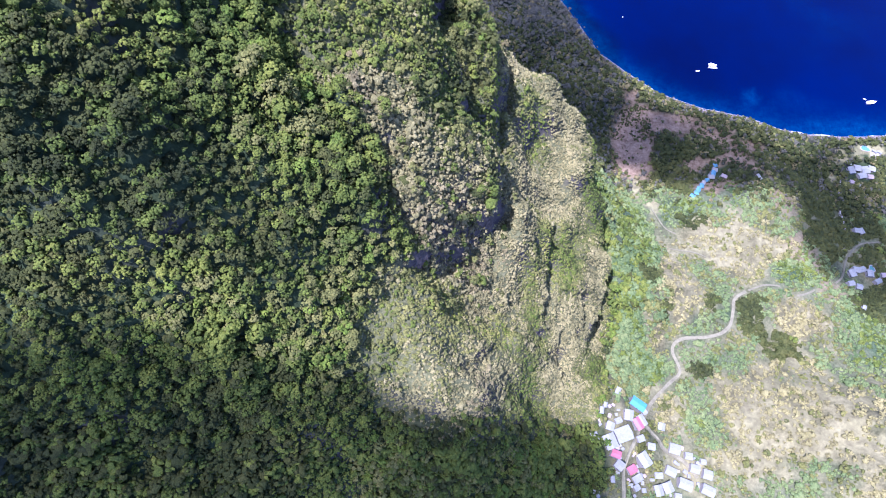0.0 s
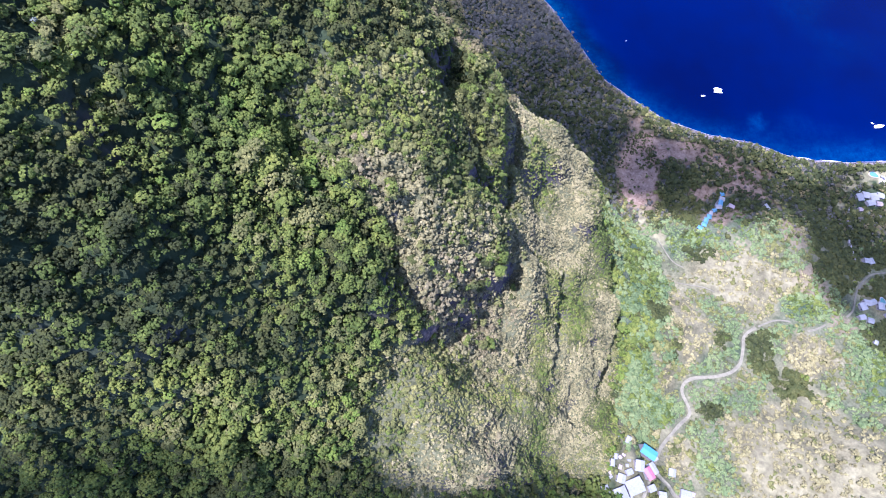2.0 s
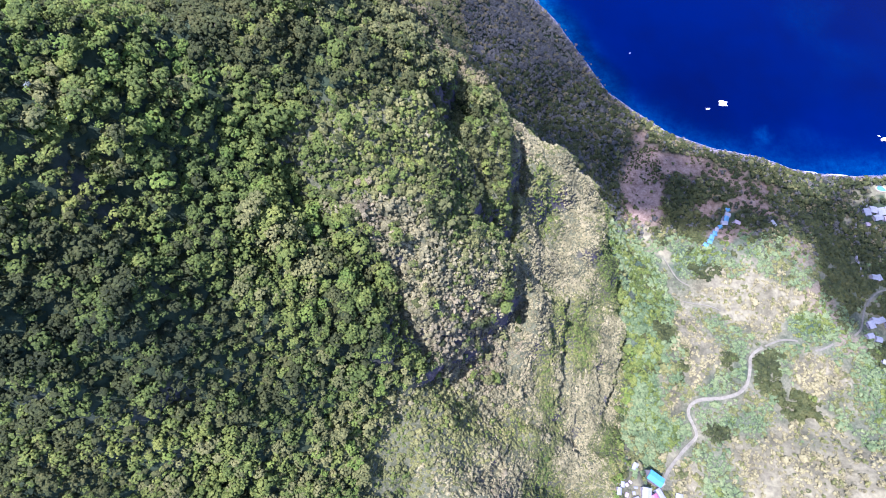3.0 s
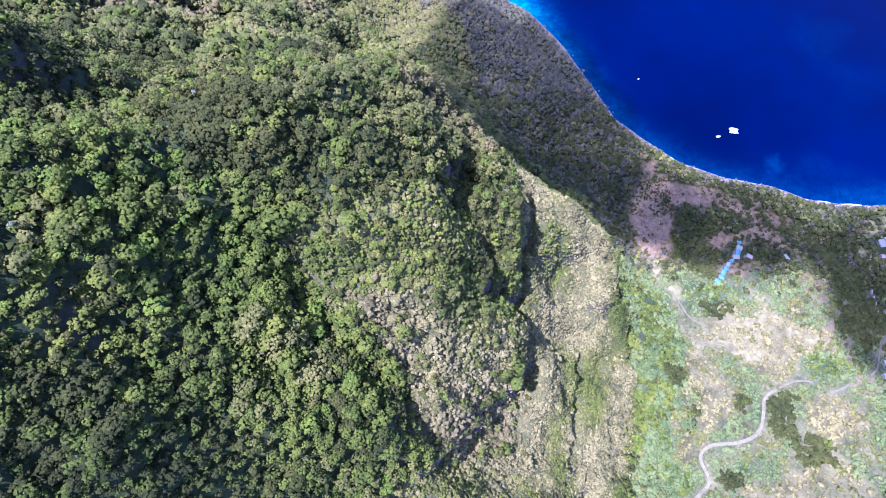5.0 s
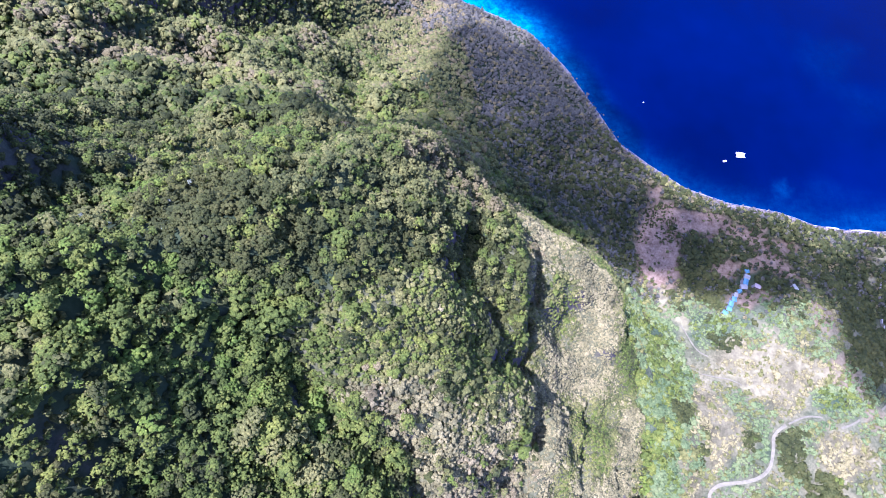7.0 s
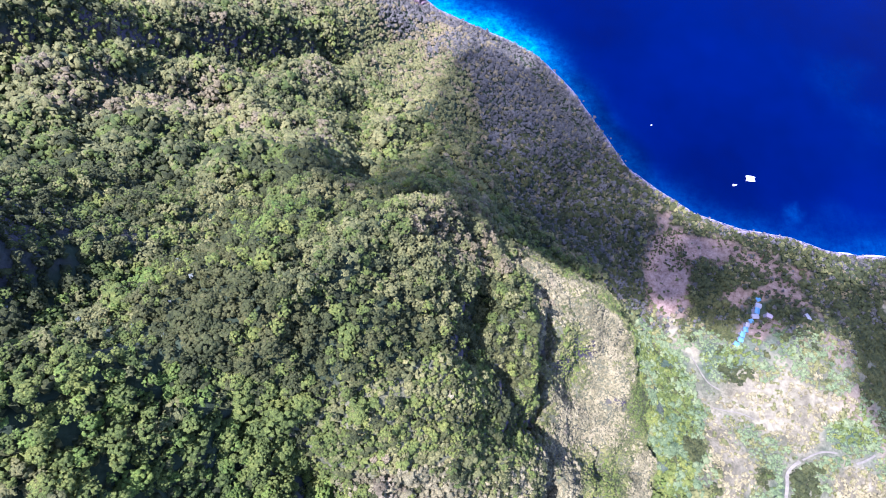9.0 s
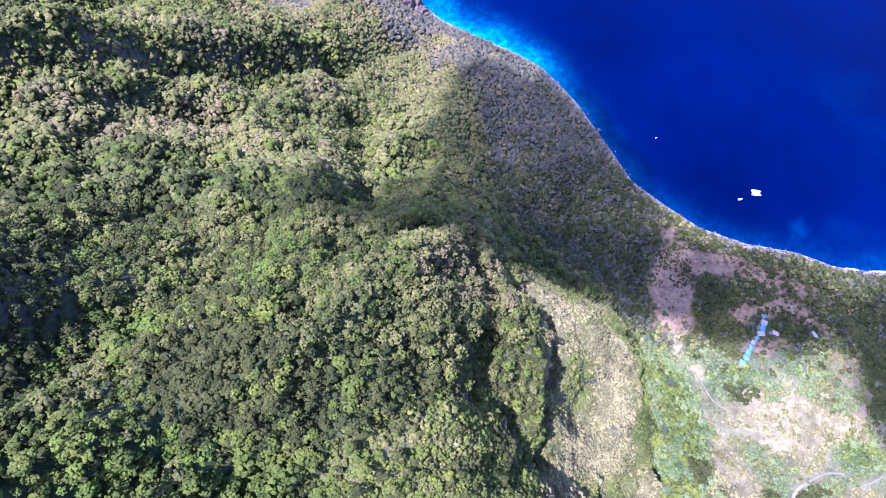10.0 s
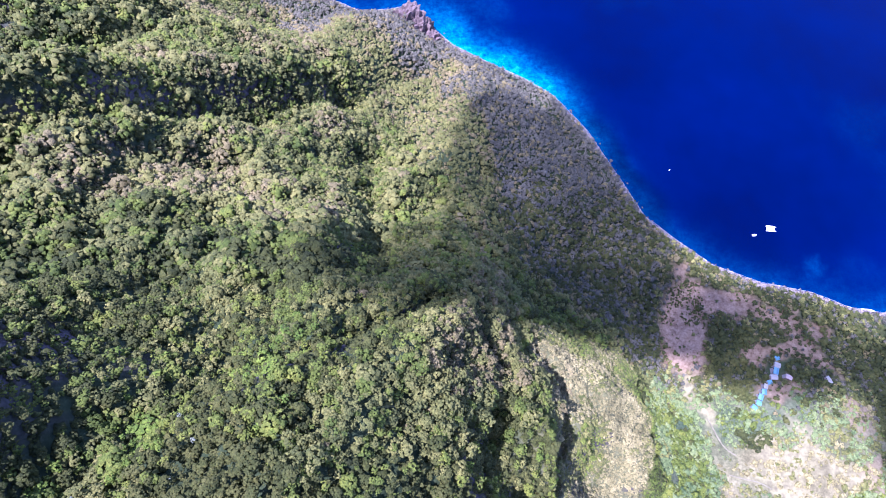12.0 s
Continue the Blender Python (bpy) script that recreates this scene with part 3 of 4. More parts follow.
def species_at(x, y, r):
    """Which kind of tree stands where: drifts of lush growth on the damp flank, drier kinds on crests and to the north.
    Some dark kinds stand in for shade.
    """
    stand = np.clip(0.5 + 1.5 * fractal(x, y, 26, 61, 3), 0, 1)
    u = np.clip(0.5 + 0.5 * (stand - 0.5) * 1.3 + r.uniform(-0.4, 0.4, len(x)) - 0.04 + 0.12 * smooth(270, 340, y), 0, 0.999)
    damp = np.clip(0.5 + 1.1 * fractal(x, y, 70, 12) + 0.5 * fractal(x, y, 12, 8) - 0.3 * smooth(170, 300, y) - 0.3 * smooth(-70, -10, x) * smooth(100, 160, y), 0, 1)
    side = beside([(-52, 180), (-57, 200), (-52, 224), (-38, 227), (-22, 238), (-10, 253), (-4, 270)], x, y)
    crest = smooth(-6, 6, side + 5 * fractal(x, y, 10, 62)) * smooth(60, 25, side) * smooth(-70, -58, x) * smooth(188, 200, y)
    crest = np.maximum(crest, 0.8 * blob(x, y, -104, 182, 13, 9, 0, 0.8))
    # shade behind the crest, put into the tree mix as a larger dark share
    lee_shade = smooth(3, -6, side + 5 * fractal(x, y, 10, 62)) * smooth(-34, -20, side) * smooth(208, 222, y) * smooth(-75, -58, x) * 0.5
    # gullies: dark trees here imitate the shade in their beds
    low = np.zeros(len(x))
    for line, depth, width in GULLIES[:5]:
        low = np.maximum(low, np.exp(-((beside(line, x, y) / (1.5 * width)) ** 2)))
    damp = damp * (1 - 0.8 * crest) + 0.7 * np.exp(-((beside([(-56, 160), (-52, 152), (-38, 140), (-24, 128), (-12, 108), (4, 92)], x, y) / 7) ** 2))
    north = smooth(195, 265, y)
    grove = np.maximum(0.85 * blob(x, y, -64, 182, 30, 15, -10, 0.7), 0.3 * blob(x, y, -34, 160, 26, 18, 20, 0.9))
    # the west flank (north 185 to 340) gets dark trees in place of shade too
    dark = 0.13 + 0.15 * smooth(-45, -72, x) * smooth(172, 150, y) + 0.2 * smooth(-45, -75, x) * smooth(185, 215, y) * smooth(340, 290, y) - 0.15 * crest + 0.34 * np.maximum(lee_shade, 0.8 * low) - 0.06 * north + 0.9 * grove
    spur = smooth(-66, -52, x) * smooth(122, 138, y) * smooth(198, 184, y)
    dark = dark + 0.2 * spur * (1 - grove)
    green = 0.28 + 0.22 * smooth(205, 150, y) + 0.1 * smooth(-30, -60, x) * smooth(190, 170, y) + 0.10 * damp - 0.2 * crest - 0.04 * north
    lush = (0.05 + 0.36 * smooth(0.4, 0.9, damp)) * (1 - north) * (1 - crest)
    olive = 0.58 - 0.10 * damp + 0.02 * crest
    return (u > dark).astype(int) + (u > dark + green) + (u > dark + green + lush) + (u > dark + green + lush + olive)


def forest_near(x, y):
    return (x > -165) & (x < 35) & (y > 10) & (y < 270)


x, y, r = cover(-410, 190, -60, 720, 2.15, 1, lambda x, y: forest_share(x, y) * np.clip((0.82 - 0.2 * ~forest_near(x, y)) * np.sqrt(1 + steepness(x, y) ** 2), 0, 1) * smooth(-0.66, -0.5, fractal(x, y, 15, 77, 3)))
kinds, near = species_at(x, y, r), forest_near(x, y)
size = np.clip((1.35 + 0.3 * ~near) * np.exp(r.normal(0, 0.36, len(x)) + 0.5 * fractal(x, y, 30, 63)), 0.85, 4.4)
# the trees of the summit stand singly
summit = near & (x > -112) & (x < -30) & (y > 128) & (y < 205) & (size > 1.4)
chosen = np.nonzero(summit)[0][:: max(1, int(summit.sum() / 290))][:300]
SUMMIT = (x[chosen], y[chosen], kinds[chosen], size[chosen])
rest = np.ones(len(x), bool)
rest[chosen] = False
x, y, kinds, near, size = x[rest], y[rest], kinds[rest], near[rest], size[rest]
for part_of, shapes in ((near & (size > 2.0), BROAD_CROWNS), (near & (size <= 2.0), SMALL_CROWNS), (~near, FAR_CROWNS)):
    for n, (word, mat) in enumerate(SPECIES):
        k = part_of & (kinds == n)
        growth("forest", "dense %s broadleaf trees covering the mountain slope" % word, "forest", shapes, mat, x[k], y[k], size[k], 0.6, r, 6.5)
x, y, r = cover(-128, -78, 138, 212, 6.0, 21, lambda x, y: forest_share(x, y) * smooth(0.0, 0.25, fractal(x, y, 20, 22)) * 0.6)
growth("silver_leaf_trees", "scattered silvery white-leaved trees among the greenery", "trees", SMALL_CROWNS, SILVER, x, y, r.uniform(0.4, 0.8, len(x)), 2.2, r, 6.5)
x, y, r = cover(-390, 190, -60, 700, 3.2, 8, lambda x, y: forest_share(x, y) * (0.6 + 0.3 * forest_near(x, y)))
growth("understory", "dark green shrubs under the forest trees", "shrubs", TUFTS, DARK, x, y, r.uniform(1.0, 1.9, len(x)), 0.3, r)
x, y, r = cover(-70, 175, 0, 300, 1.12, 2, lambda x, y: cliff_at(x, y) * np.clip((0.5 + 0.25 * smooth(58, 70, x)) * np.sqrt(1 + steepness(x, y) ** 2), 0, 1) * smooth(7.0, 3.6, steepness(x, y)))
nose = smooth(1.25, 0.75, np.hypot((x - 12) / 26, (y - 122) / 34) + 0.6 * fractal(x, y, 20, 34))
damp = np.clip(0.5 + 1.6 * fractal(x, y, 34, 33, 3), 0, 1)
kinds = 0.26 * r.uniform(0, 1, len(x)) + 0.2 + 0.46 * damp - 0.14 * nose + 0.44 * smooth(134, 152, y + 12 * fractal(x, y, 18, 32)) * smooth(50, 30, x) + 0.12 * blob(x, y, 52, 92, 22, 18, 0, 0.8) + 0.2 * smooth(62, 80, x)
size = np.clip((0.72 + 0.38 * smooth(62, 30, x) * smooth(60, 90, y)) * np.exp(r.normal(0, 0.33, len(x))), 0.45, 2.6)
high = (x < 62) & (y > 70)
thin = high & (r.uniform(0, 1, len(x)) < 0.1)
x, y, kinds, size, high = x[~thin], y[~thin], kinds[~thin], size[~thin], high[~thin]
for lo, hi, mat, word in ((-9, 0.04, STRAW, "pinkish dry"), (0.04, 0.34, SCRUB, "straw-brown"), (0.34, 0.66, RIDGE, "dull olive-brown"), (0.66, 0.86, OLIVE, "olive-green"), (0.86, 1.02, GREEN, "green"), (1.02, 9, DARK, "dark green")):
    k = (kinds > lo) & (kinds <= hi)
    for where, shapes in ((k & high, RIDGE_CROWNS), (k & ~high, TUFTS)):
        growth("cliff_scrub", "%s scrub clinging to the steep cliff face" % word, "scrub", shapes, mat, x[where], y[where], size[where], 0.25, r)
x, y, r = cover(-250, 540, 230, 720, 3.0, 3, lambda x, y: coast_at(x, y) * bare(x, y) * in_view(x, y) * (1 - 0.75 * valley_at(x, y)) * smooth(2, 5, beside(SHORE, x, y)))
inland = beside(SHORE, x, y) + 55 * fractal(x, y, 40, 35)
kinds = 0.6 * r.uniform(0, 1, len(x)) + 0.7 * smooth(30, 95, inland - 120 * smooth(5, 50, x)) + 2.0 * smooth(215, 262, x + 30 * fractal(x, y, 30, 47))
kinds = np.where((kinds > 1.6) & (r.uniform(0, 1, len(x)) < 0.25), 0.1, kinds)
kinds = np.where((kinds <= 0.82) & (r.uniform(0, 1, len(x)) < 0.45 * smooth(480, 380, y) * smooth(0, 40, x)), 1.8, kinds)
kinds = np.where((x > 200) & (r.uniform(0, 1, len(x)) > grove_at(x, y)) & (r.uniform(0, 1, len(x)) < 0.6), r.choice([0.3, 0.6, 0.9, 1.8], len(x)), kinds)
size = np.clip((1.6 + 0.5 * (kinds > 1.6)) * np.exp(r.normal(0, 0.26, len(x))), 1.0, 4.2)
for lo, hi, mat, word in ((-9, 0.5, COAST, "brownish half-leafless"), (0.5, 0.82, DRY, "dry greyish"), (0.82, 1.6, OLIVE, "olive"), (1.6, 2.9, DARK, "dark green"), (2.9, 9, GREEN, "mid green")):
    k = (kinds > lo) & (kinds <= hi)
    growth("coastal_woodland", "%s woodland on the slope above the shore" % word, "woodland", LOW_CROWNS, mat, x[k], y[k], size[k], 0.5, r, 2.0)


def bush_share(x, y):
    return valley_at(x, y) * bare(x, y) * np.clip(0.5 + 0.6 * smooth(0.25, 0.7, green_at(x, y)) + grove_at(x, y), 0, 0.95) * smooth(-0.42, -0.25, fractal(x, y, 12, 23))


x, y, r = cover(130, 540, -60, 345, 2.2, 4, bush_share)
hollow = np.clip(grove_at(x, y) + r.uniform(-0.45, 0.3, len(x)), 0, 1)
kinds = 0.16 + 0.3 * r.uniform(0, 1, len(x)) + 0.62 * green_at(x, y) + 0.06 * smooth(228, 206, x + 14 * fractal(x, y, 20, 24)) * smooth(60, 90, y) + 1.3 * smooth(0.2, 0.7, hollow)
size = np.clip((1.25 + 0.9 * hollow + 0.55 * smooth(235, 205, x) * smooth(20, 60, y) + 0.4 * fractal(x, y, 30, 37)) * np.exp(r.normal(0, 0.35, len(x))), 0.6, 3.8)
for lo, hi, mat, word in ((-9, 0.42, STRAW, "straw-coloured"), (0.42, 0.6, OLIVE, "olive"), (0.6, 0.92, BUSH, "light green"), (0.92, 1.1, GREEN, "green"), (1.1, 9, DARK, "dark green")):
    k = (kinds > lo) & (kinds <= hi)
    growth("valley_bushes", "%s bushes and small trees on the valley floor" % word, "bushes", FEW_CROWNS, mat, x[k], y[k], size[k], 0.1, r)
x, y, r = cover(190, 400, 240, 400, 2.0, 9, lambda x, y: earth_at(x, y) * (0.04 + 0.5 * smooth(0.1, 0.26, fractal(x, y, 22, 38))))
growth("bank_bushes", "small dark bushes dotted over bare red earth", "bushes", TUFTS, DARK, x, y, r.uniform(0.5, 1.5, len(x)), 0.2, r)
x, y, r = cover(-440, 620, -220, 800, 15.0, 5, lambda x, y: 1.0 * ~in_view(x, y, -4))
growth("outer_forest", "dense green forest beyond the near slopes", "forest", FEW_CROWNS, GREEN, x, y, r.uniform(5, 8, len(x)), 0.4, r)


# ---- roads, houses, boats ----
def plain(name, colour, rough=0.8, metal=0.0, wear=0.25, scale=0.7):
    """Paint, sheet metal or masonry with weathering at two scales."""
    m, t, b = material(name, rough, 0.3)
    b.inputs["Metallic"].default_value = metal
    low = tuple(v * (1 - wear) for v in colour)
    col = ramp(t, noise_of(t, scale, 6, 0.7), [(0.3, low), (0.65, colour)])
    col = mixed(t, wear, col, ramp(t, noise_of(t, scale * 8, 3, 0.7), [(0.35, (0.55, 0.52, 0.48)), (0.6, (1, 1, 1))]), "MULTIPLY")
    t.links.new(col, b.inputs["Base Color"])
    bump(t, b, noise_of(t, scale * 6, 4), 0.2, 0.05)
    return m


ROOF = {
    "w": plain("white_roof_sheet", (0.30, 0.305, 0.245), 0.8),
    "r": plain("faded_red_roof_sheet", (0.42, 0.14, 0.15), 0.5),
    "b": plain("blue_roof_sheet", (0.09, 0.28, 0.4), 0.5),
    "g": plain("grey_roof_sheet", (0.28, 0.285, 0.235), 0.8),
    "l": plain("lavender_grey_roof_sheet", (0.33, 0.33, 0.265), 0.8),
    "t": plain("turquoise_roof_sheet", (0.12, 0.27, 0.31), 0.5),
    "p": plain("pale_pink_roof_tile", (0.42, 0.34, 0.28), 0.7),
}
ROOF_WORDS = {"w": "white", "r": "faded red", "b": "bright blue", "g": "grey", "l": "lavender-grey", "t": "turquoise", "p": "pale pink"}
PLASTER = plain("pale_plaster", (0.36, 0.335, 0.285), 0.9)
DARK_GLASS = plain("dark_window_glass", (0.03, 0.04, 0.05), 0.15, 0, 0.1)
WOOD = plain("brown_door_wood", (0.16, 0.09, 0.05), 0.7)
GRAVEL = plain("pale_dusty_road", (0.27, 0.25, 0.135), 0.95, 0, 0.4, 0.25)
TRACK = plain("dull_earth_track", (0.24, 0.223, 0.122), 0.95, 0, 0.45, 0.25)
GELCOAT = plain("white_gelcoat", (0.82, 0.83, 0.84), 0.25, 0, 0.06)
TEAK = plain("weathered_deck", (0.42, 0.36, 0.28), 0.7)
ENGINE = plain("dark_engine_casing", (0.04, 0.04, 0.05), 0.4)
STEEL = plain("bright_mast_alloy", (0.6, 0.61, 0.62), 0.35, 0.8, 0.1)
STONE = plain("volcanic_boulders", (0.13, 0.112, 0.092), 0.9, 0, 0.5, 0.4)
PAVING = plain("pale_terrace_paving", (0.42, 0.375, 0.3), 0.8)
POOL = plain("pool_water", (0.11, 0.25, 0.2), 0.1, 0, 0.15)
FOAM = plain("white_surf_foam", (0.5, 0.52, 0.53), 0.7, 0, 0.25, 0.3)
BARK = plain("grey_brown_bark", (0.16, 0.13, 0.1), 0.95, 0, 0.4, 2.0)


def part(name, bm, mat, parent, label=""):
    me = bpy.data.meshes.new(name)
    bm.to_mesh(me)
    bm.free()
    me.materials.append(mat)
    ob = new(name, me)
    ob.parent = parent
    return tagged(ob, label)


def thing(name, m, label, category, group=""):
    ob = new(name)
    ob.matrix_basis = m
    return tagged(ob, label, category, group)


def box(w, d, h, at=(0, 0, 0), bevel=0.0):
    """A block standing on its base point."""
    bm = bmesh.new()
    bmesh.ops.create_cube(bm, size=1.0, matrix=Matrix.Translation((at[0], at[1], at[2] + h / 2)) @ Matrix.Diagonal((w, d, h, 1)))
    if bevel:
        bmesh.ops.bevel(bm, geom=bm.edges[:], offset=bevel, segments=2, affect="EDGES")
    return bm


def ground_z(x, y):
    return float(land(np.array([float(x)]), np.array([float(y)]))[0])


def gable(w, d, rise, thick, over, at_z):
    """A pitched roof slab with eaves, its ridge along the longer side."""
    bm = bmesh.new()
    a, b_ = w / 2 + over, d / 2 + over
    rows = []
    for x in (-a, a):
        outer = [(x, -b_, at_z - 0.15), (x, 0, at_z + rise), (x, b_, at_z - 0.15)]
        inner = [(x, b_, at_z - 0.15 - thick), (x, 0, at_z + rise - thick), (x, -b_, at_z - 0.15 - thick)]
        rows.append([bm.verts.new(p) for p in outer + inner])
    for i in range(6):
        bm.faces.new((rows[0][i], rows[0][(i + 1) % 6], rows[1][(i + 1) % 6], rows[1][i]))
    bm.faces.new(rows[0][::-1])
    bm.faces.new(rows[1])
    bmesh.ops.recalc_face_normals(bm, faces=bm.faces[:])
    return bm


def house(x, y, w, d, turn, roof, storey=2.7, group="village houses"):
    """A small house: plastered walls on a footing, pitched sheet roof, door and windows."""
    if w < d:
        w, d, turn = d, w, turn + 90
    lows = [ground_z(x + i * w / 2, y + j * d / 2) for i in (-1, 1) for j in (-1, 1)]
    z, dip = max(lows) + 0.1, max(lows) - min(lows) + 1.0
    size = "large" if w > 9 else "small" if w < 5 else "low"
    h = thing("house", pose(x, y, z, 0, 0, turn), "%s plastered house with a %s roof" % (size, ROOF_WORDS[roof]), "house", group)
    part("wall", box(w * 0.94, d * 0.94, storey + dip, (0, 0, -dip)), PLASTER, h)
    top = part("roof", gable(w, d, 0.16 * d, 0.12, 0.15, storey + 0.12), ROOF[roof], h, "%s pitched roof" % ROOF_WORDS[roof])
    part("door", box(0.95, 0.1, 2.05, (w * 0.1, -d * 0.47 - 0.03, 0)), WOOD, h)
    for k in (-0.3, 0.32):
        part("window", box(min(1.2, w * 0.2), 0.1, 1.0, (w * k, -d * 0.47 - 0.03, 1.0)), DARK_GLASS, h)
        part("window", box(min(1.2, w * 0.2), 0.1, 1.0, (w * k, d * 0.47 + 0.03, 1.0)), DARK_GLASS, h)
    part("ridge_cap", box(w + 0.3, 0.3, 0.08, (0, 0, storey + 0.12 + 0.16 * d)), ROOF[roof], top)
    return h


def ribbon(name, line, width, mat, label, lift=0.45):
    """A road slab laid along a line over the ground, curving smoothly."""
    p = np.array(line, float)
    s_ = np.concatenate([[0], np.cumsum(np.hypot(*np.diff(p, axis=0).T))])
    u = np.arange(0, s_[-1], 3.0)
    x, y = np.interp(u, s_, p[:, 0]), np.interp(u, s_, p[:, 1])
    for _ in range(5):
        x[1:-1], y[1:-1] = (x[:-2] + 2 * x[1:-1] + x[2:]) / 4, (y[:-2] + 2 * y[1:-1] + y[2:]) / 4
    tx, ty = np.gradient(x), np.gradient(y)
    n = np.hypot(tx, ty)
    half = width / 2 * (1 + 0.22 * fractal(x, y, 12, 50))
    bm, rows = bmesh.new(), []
    for k in range(len(u)):
        ox, oy = -ty[k] / n[k] * half[k], tx[k] / n[k] * half[k]
        row = [(x[k] + ox * f, y[k] + oy * f) for f in (1.0, 0.5, 0.0, -0.5, -1.0)]
        zs = [ground_z(*q) for q in row]
        rows.append([bm.verts.new((*q, max(z_, np.mean(zs)) + lift + 0.1 * (j == 2))) for j, (q, z_) in enumerate(zip(row, zs))])
        rows[-1] += [bm.verts.new((row[4][0], row[4][1], min(zs) - 1)), bm.verts.new((row[0][0], row[0][1], min(zs) - 1))]
    for a, b_ in zip(rows, rows[1:]):
        for j in range(7):
            bm.faces.new((a[j], a[(j + 1) % 7], b_[(j + 1) % 7], b_[j]))
    bmesh.ops.recalc_face_normals(bm, faces=bm.faces[:])
    me = bpy.data.meshes.new(name)
    bm.to_mesh(me)
    bm.free()
    me.materials.append(mat)
    return tagged(new(name, me), label, "road", kind="structure")


ribbon("road_village", ROADS["village_road"], 2.7, GRAVEL, "pale dusty road winding up the valley from the village")
ribbon("road_upper", ROADS["upper_road"], 1.5, TRACK, "narrow pale track across the valley floor")
ribbon("road_upper_track", ROADS["upper_track"], 1.8, TRACK, "short pale stretch of track between the bushes")
ribbon("road_lane", ROADS["village_lane"], 3.0, GRAVEL, "pale lane between the village houses")
ribbon("road_hotel", ROADS["hotel_track"], 1.7, TRACK, "grey track to the houses near the beach")
ribbon("road_footpath", ROADS["footpath"], 1.0, TRACK, "worn sandy footpath through the bushes")
ribbon("road_field_path", ROADS["field_path"], 0.9, TRACK, "worn sandy path over the dry field")

VILLAGE = [
    (151, 51, 3.2, 4.8, -30, "w"), (133, 36, 2.6, 4.5, -10, "w"), (137, 40, 2.4, 3.5, -10, "w"), (169, 43, 11.2, 6.7, -35, "b"), (156, 34, 6.1, 7.2, -10, "w"), (166, 29, 5.0, 8.3, 28, "r"),
    (173, 32, 5.4, 8.3, 28, "w"), (128, 19, 4.8, 5.4, 15, "w"), (138, 16, 8.3, 9.6, 20, "w"), (150, 21, 11.5, 9.6, 20, "w"), (142, 8, 6.4, 4.8, -20, "r"), (146, 1, 6.0, 6.0, -40, "g"),
]
VILLAGE_EAST = [
    (171, 5, 7.4, 9.9, 30, "w"), (161, -2, 6.4, 5.4, 28, "r"), (166, -8, 7.0, 4.8, 28, "w"), (141, -8, 2.6, 4.2, 0, "w"), (129, -18, 4.5, 5.8, -5, "w"), (196, 29, 5.1, 5.4, -15, "w"),
    (205, 13, 8.2, 7.3, -15, "w"), (219, -1, 7.0, 6.0, -15, "w"), (199, -3, 8.0, 6.4, -25, "w"), (209, -12, 9.9, 7.4, -20, "w"), (228, -5, 7.0, 6.7, -15, "w"), (226, -16, 9.6, 7.0, -25, "w"),
]
VILLAGE_SOUTH = [
    (187, -6, 5.8, 4.2, 0, "w"), (194, -14, 7.2, 7.3, 20, "w"), (185, -16, 5.8, 7.4, 10, "g"), (216, 8, 5.6, 5.0, -10, "w"), (140, 26, 5.4, 5.6, -20, "w"), (147, 30, 4.8, 3.6, 20, "g"),
    (169, 19, 5.1, 4.4, 20, "g"), (180, 14, 5.4, 4.8, -10, "w"), (181, 39, 3.6, 3.3, 28, "w"), (165, -14, 4.2, 3.8, 28, "w"), (202, -20, 4.8, 3.8, -10, "w"), (226, 4, 4.2, 3.8, -10, "w"),
]
for spec in VILLAGE + VILLAGE_EAST + VILLAGE_SOUTH:
    house(*spec)
# sheds, tanks and yard clutter between the houses
q = random.Random(5)
built = [(x, y, max(w, d) / 2) for x, y, w, d, *_ in VILLAGE + VILLAGE_EAST + VILLAGE_SOUTH]
tries = 0
while len(built) < 36 + 40 and tries < 4000:
    tries += 1
    cx, cy, sx_, sy_ = ((150, 24, 15, 24), (166, -4, 11, 13), (210, -3, 21, 16))[tries % 3]
    x, y = cx + q.gauss(0, 0.55) * sx_, cy + q.gauss(0, 0.55) * sy_
    w, d, hh = q.uniform(1.3, 3.8), q.uniform(1.1, 2.8), q.uniform(1.5, 2.5)
    if any(math.hypot(x - a, y - b_) < rad + w / 2 + 0.1 for a, b_, rad in built) or float(clear_of_roads(np.array([x]), np.array([y]))[0]) < 2.6 + w / 2:
        continue
    built.append((x, y, w / 2))
    shed = thing("shed", pose(x, y, ground_z(x, y), 0, 0, q.uniform(0, 180)), "small makeshift yard shed with a sheet roof", "shed", "village sheds")
    part("wall", box(w, d, hh + 1.0, (0, 0, -1.0)), PLASTER, shed)
    part("roof", gable(w, d, 0.2, 0.06, 0.15, hh + 0.15), ROOF[q.choice("wwwgpglp")], shed)
    part("door", box(0.7, 0.06, hh * 0.85, (0, -d / 2 - 0.02, 0)), WOOD, shed)
GUEST = [
    (268, 245, 4.6, 3.6, -35, "t"), (273, 249, 4.4, 4.0, -20, "t"), (277, 254, 4.0, 5.2, -25, "t"), (282, 259, 4.2, 4.6, -10, "t"), (286, 264, 3.4, 4.2, -20, "l"), (291, 268, 4.0, 3.6, 10, "t"),
    (297, 273, 6.4, 4.4, 0, "l"), (302, 279, 4.4, 6.0, -20, "t"), (306, 285, 5.4, 4.6, -20, "l"), (309, 292, 4.0, 4.0, 15, "t"), (309, 273, 5.6, 3.8, -25, "p"), (342, 271, 2.8, 6.4, 25, "w"),
]
for spec in GUEST:
    house(*spec, 2.6, "hillside guest houses")
